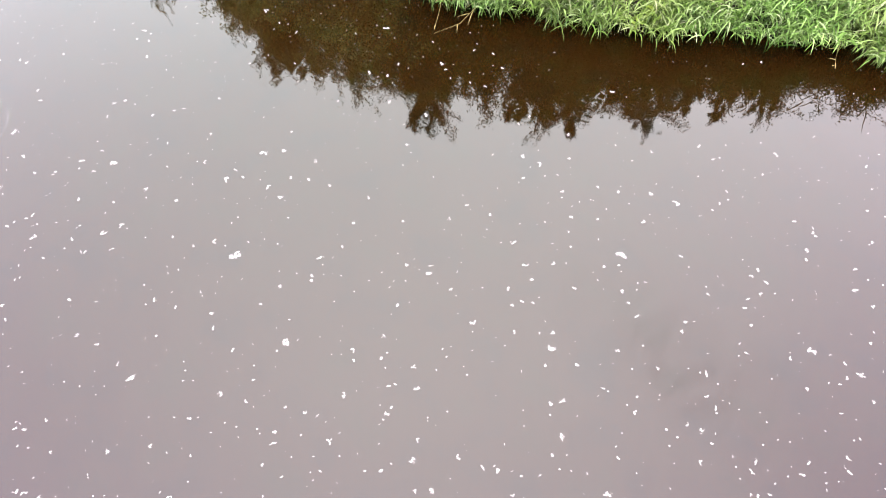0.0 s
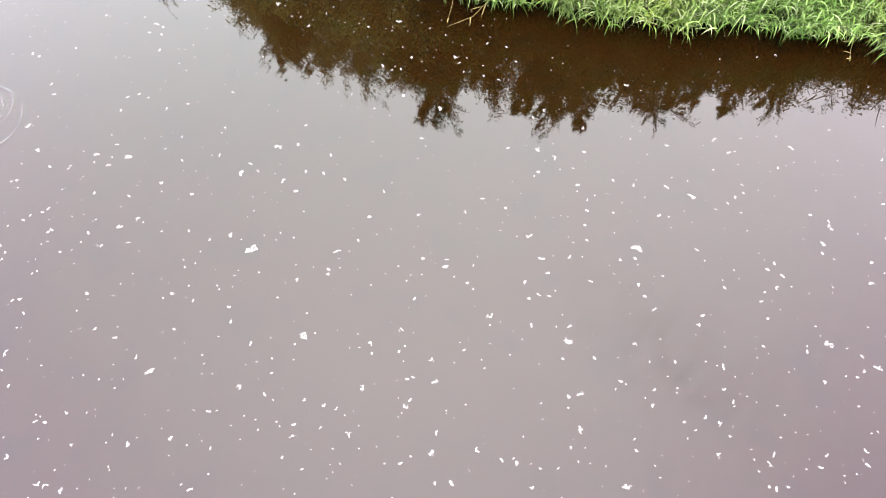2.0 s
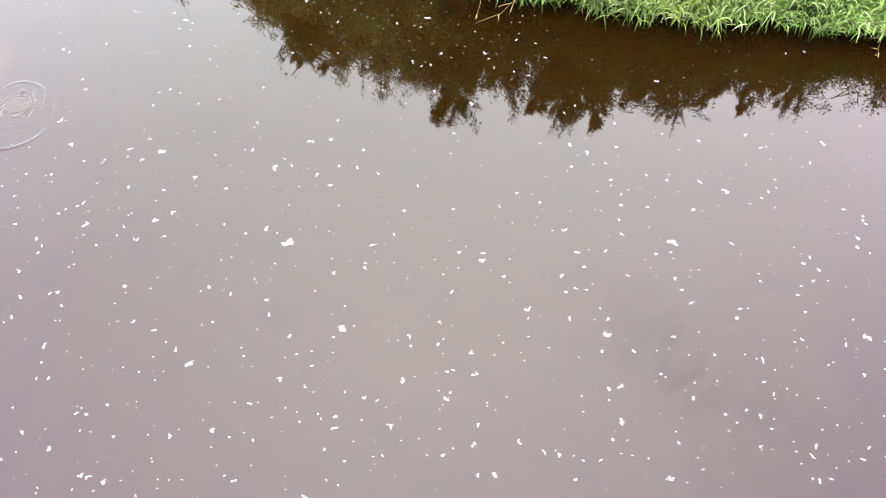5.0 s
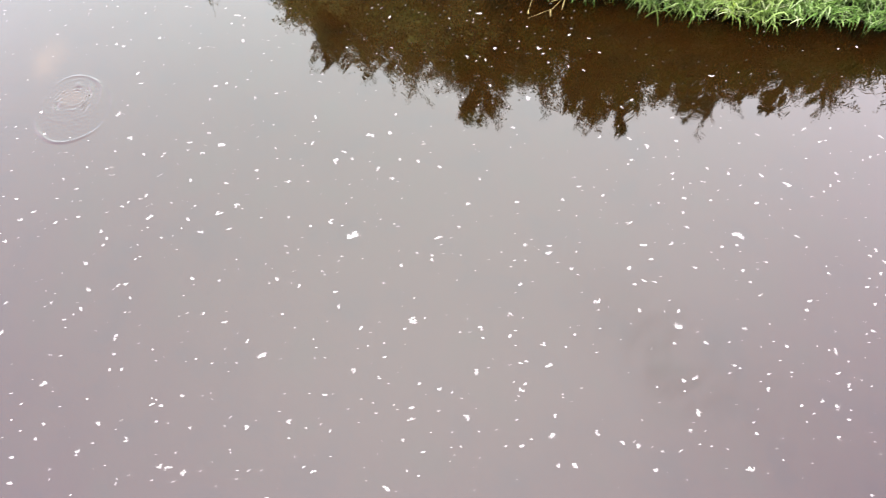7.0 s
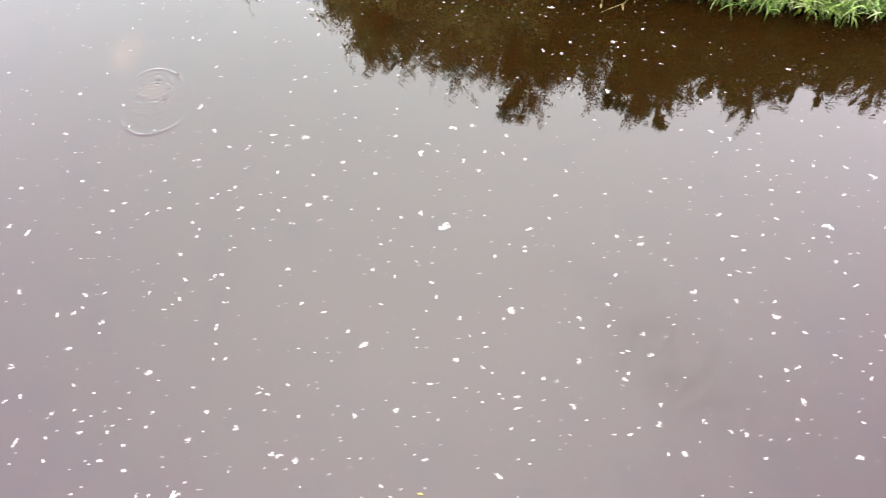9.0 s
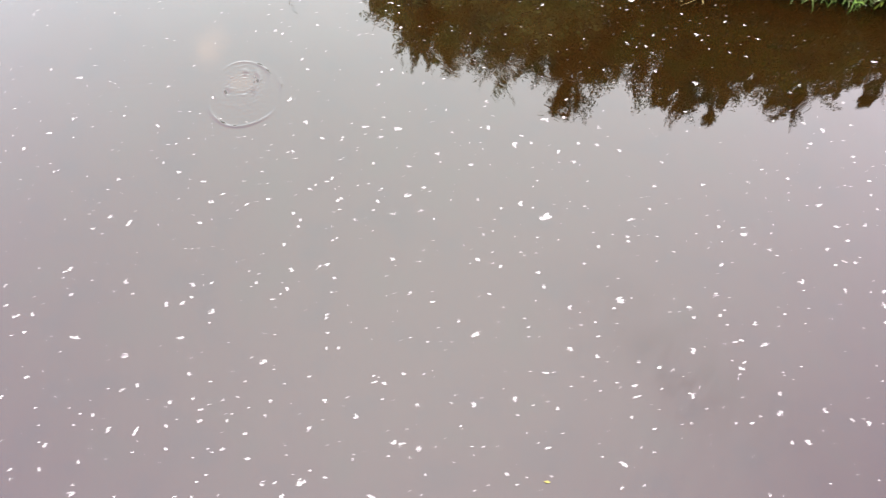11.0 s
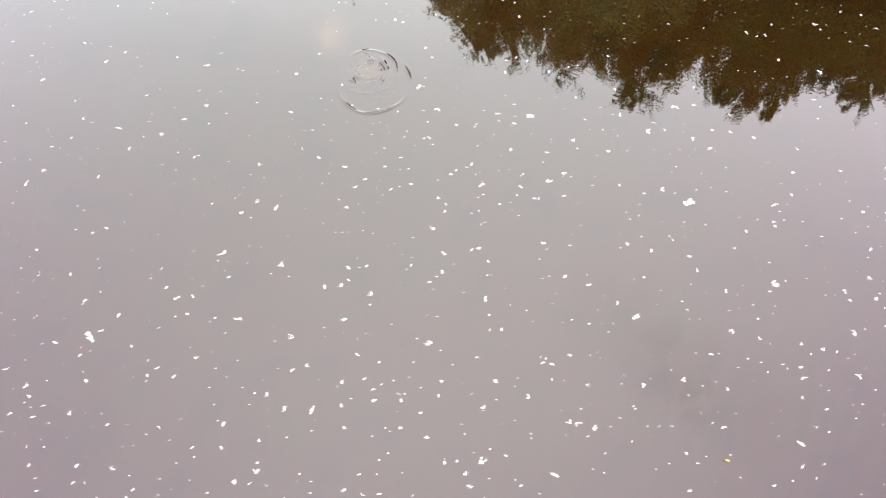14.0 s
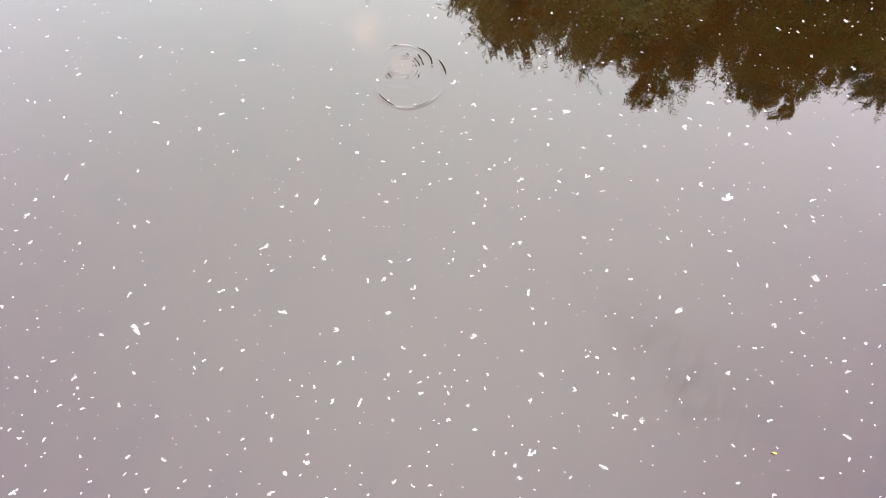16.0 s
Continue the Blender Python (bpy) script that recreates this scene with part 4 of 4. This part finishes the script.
specks((-1.18, 0.36), (-1.11, 0.44), (-1.02, 0.63), (-1.09, 0.66), (-1.16, 1.03), (-1.18, 1.06), (-1.22, 1.2), (-0.99, 1.66), (-1.05, 2.17), (-1.18, 2.19), (-1.19, 2.4), (-1.22, 2.42), (-1.17, 2.65), (-1.21, 2.81), (-1.09, 3.3), (-0.95, 3.37), (-0.96, 3.71), (-1, 3.87), (-1.18, 3.97), (-1.25, 4.07), (-1.17, 4.1), (-1, 4.23), (-0.93, 4.9), (-1.06, 5.04))
specks((-0.76, 0.8), (-0.81, 0.89), (-0.9, 1.02), (-0.66, 1.03), (-0.57, 1.3), (-0.75, 1.55), (-0.7, 1.65), (-0.63, 2.02), (-0.73, 2.15), (-0.87, 2.24), (-0.8, 2.3), (-0.68, 3.32), (-0.72, 3.51), (-0.55, 3.6), (-0.68, 3.68), (-0.82, 3.69), (-0.57, 3.88), (-0.63, 4.32), (-0.67, 4.44), (-0.75, 4.46), (-0.78, 4.54), (-0.62, 4.64), (-0.59, 4.78), (-0.89, 5.05))
specks((-0.49, 0.8), (-0.33, 0.84), (-0.54, 0.9), (-0.41, 0.96), (-0.41, 1.08), (-0.39, 1.11), (-0.43, 1.32), (-0.38, 1.56), (-0.38, 2.05), (-0.35, 2.1), (-0.53, 2.11), (-0.44, 2.17), (-0.33, 2.33), (-0.51, 2.91), (-0.31, 3.57), (-0.43, 3.62), (-0.42, 4.05), (-0.52, 4.17), (-0.29, 4.22), (-0.46, 4.4), (-0.42, 4.61), (-0.33, 4.82), (-0.47, 4.94), (-0.33, 5.03))
specks((0.03, 0.75), (0.15, 1.4), (-0.05, 1.44), (0.19, 1.57), (0.05, 1.6), (-0.24, 1.93), (0.09, 1.98), (-0.04, 2.08), (-0.27, 2.1), (0.1, 2.17), (-0.21, 2.28), (0.14, 2.48), (0.16, 2.84), (-0.07, 3.02), (0.14, 3.09), (-0.25, 3.27), (0.11, 4.26), (-0.18, 4.27), (-0.16, 4.36), (0.07, 4.42), (-0.01, 4.46), (0.15, 4.5), (-0.29, 4.72), (-0.21, 5.06))
specks((0.3, 0.82), (0.37, 0.95), (0.5, 1.06), (0.67, 1.13), (0.5, 1.16), (0.51, 1.42), (0.32, 1.49), (0.41, 1.6), (0.65, 1.69), (0.28, 2.04), (0.43, 2.41), (0.31, 2.46), (0.33, 2.53), (0.21, 2.71), (0.6, 2.96), (0.58, 3.35), (0.37, 4.14), (0.25, 4.16), (0.46, 4.24), (0.33, 4.52), (0.59, 4.56), (0.27, 4.67), (0.38, 4.76), (0.49, 4.76))
specks((0.86, 0.77), (0.75, 0.88), (1.06, 0.93), (0.84, 1.12), (0.99, 1.25), (1.06, 1.28), (0.67, 1.96), (0.68, 2.24), (0.84, 2.35), (0.81, 2.4), (0.71, 2.57), (0.82, 2.58), (0.77, 2.59), (0.81, 2.76), (1.05, 2.77), (0.92, 2.81), (0.81, 3.02), (1.01, 3.03), (1.02, 3.1), (0.7, 3.11), (0.84, 4.1), (0.95, 4.18), (1.02, 4.4), (0.67, 4.43))
specks((1.35, 0.68), (1.18, 0.7), (1.16, 0.77), (1.21, 0.83), (1.39, 0.93), (1.45, 0.98), (1.11, 1.01), (1.17, 1.19), (1.38, 1.22), (1.39, 1.25), (1.48, 1.31), (1.34, 1.33), (1.24, 1.43), (1.34, 1.59), (1.13, 2.02), (1.1, 2.09), (1.28, 2.16), (1.15, 2.43), (1.48, 2.84), (1.39, 2.91), (1.52, 3.16), (1.54, 3.74), (1.2, 3.82), (1.39, 4.08))
specks((1.98, 0.7), (1.78, 0.73), (1.77, 0.8), (1.77, 0.86), (1.97, 0.93), (1.69, 1), (1.73, 1.13), (1.78, 1.32), (1.68, 1.4), (1.96, 1.45), (1.76, 1.53), (1.86, 2.03), (1.96, 2.11), (1.77, 2.19), (1.97, 2.46), (1.58, 2.47), (1.58, 2.57), (1.86, 2.87), (1.58, 3.85), (1.81, 3.93), (1.71, 3.95), (1.63, 4.03), (1.82, 4.1), (1.92, 4.37))
specks((2.28, 0.66), (2.29, 0.7), (2.07, 0.74), (2.43, 0.79), (2.07, 0.96), (2.38, 1.01), (2.03, 1.07), (2.25, 1.12), (2.14, 1.35), (2.18, 1.37), (2.36, 1.46), (2.31, 1.53), (1.99, 1.6), (2.42, 1.6), (2.41, 1.67), (2.33, 1.97), (1.98, 2.04), (2.42, 2.74), (2.31, 2.8), (2.35, 2.86), (2.01, 3), (2.34, 4.21), (2.06, 4.27), (2.18, 4.27))
specks((2.65, 0.81), (2.54, 0.95), (2.6, 1.08), (2.5, 1.32), (2.88, 1.39), (2.84, 1.48), (2.57, 1.51), (2.76, 1.66), (2.92, 1.67), (2.44, 1.92), (2.9, 2.05), (2.7, 2.19), (2.53, 2.36), (2.59, 2.36), (2.94, 2.4), (2.75, 2.79), (3, 2.93), (2.85, 2.94), (2.94, 2.95), (2.45, 2.98), (2.59, 3.03), (2.83, 3.07), (2.44, 3.33), (2.59, 3.33))
specks((3.11, 2.03), (3.02, 2.07), (3.13, 2.36), (3.03, 2.73), (3.37, 2.87), (3.19, 3.03), (3.41, 3.17), (3.35, 3.19))


def dust(count, seed):
    """The finest foam, strewn at random between the rest."""
    rng = random.Random(seed)
    taken, done = np.array(TAKEN), 0
    while done < count:
        x, y = rng.uniform(-9, 6), rng.uniform(-0.8, 5.5)
        open_water = y < shore(x) - 0.1
        known = -6.6 < x < 3.4 and 0.5 < y < 4.6
        if known and y > 3.2 and rng.random() < 0.6:
            continue
        if not open_water or noise.noise((x * 0.7, y * 0.7, 2)) * 0.4 + 0.62 < rng.random() or np.abs(taken - (x, y)).max(1).min() < 0.05:
            continue
        fleck(SPECKS, x, y, 0.006 + min(rng.expovariate(1 / 0.003), 0.008) if known else min(0.0085 + rng.expovariate(1 / 0.0065), 0.032), rng)
        done += 1


dust(1900, 5)
tagged(new("foam_specks", SPECKS.mesh("foam_specks", FOAM)), "scattered tiny white foam specks drifting on the brown water", "foam", kind="stuff")


# ---- a fallen leaf ----
def floating_leaf(x, y, long, turn):
    l = Build()
    d = Vector((math.cos(turn), math.sin(turn), 0))
    side = Vector((-d.y, d.x, 0))
    for u, w, z in ((0, 0.03, 0.001), (0.2, 0.16, 0.003), (0.5, 0.22, 0.003), (0.8, 0.13, 0.004)):
        l.v += [d * long * u - side * long * w + Vector((0, 0, z + 0.004)), d * long * u + Vector((0, 0, z)), d * long * u + side * long * w + Vector((0, 0, z + 0.004))]
    l.v.append(d * long + Vector((0, 0, 0.008)))
    for i in range(3):
        for k in (0, 1):
            l.f.append((3 * i + k, 3 * i + k + 1, 3 * i + k + 4, 3 * i + k + 3))
    l.f += [(9, 10, 12), (10, 11, 12)]
    ob = new("fallen_leaf", l.mesh("fallen_leaf", YELLOW))
    ob.location = (x, y, 0)
    return tagged(ob, "small yellow fallen leaf floating on the water", "leaf")


floating_leaf(-1.66, 0.46, 0.034, 2.9)
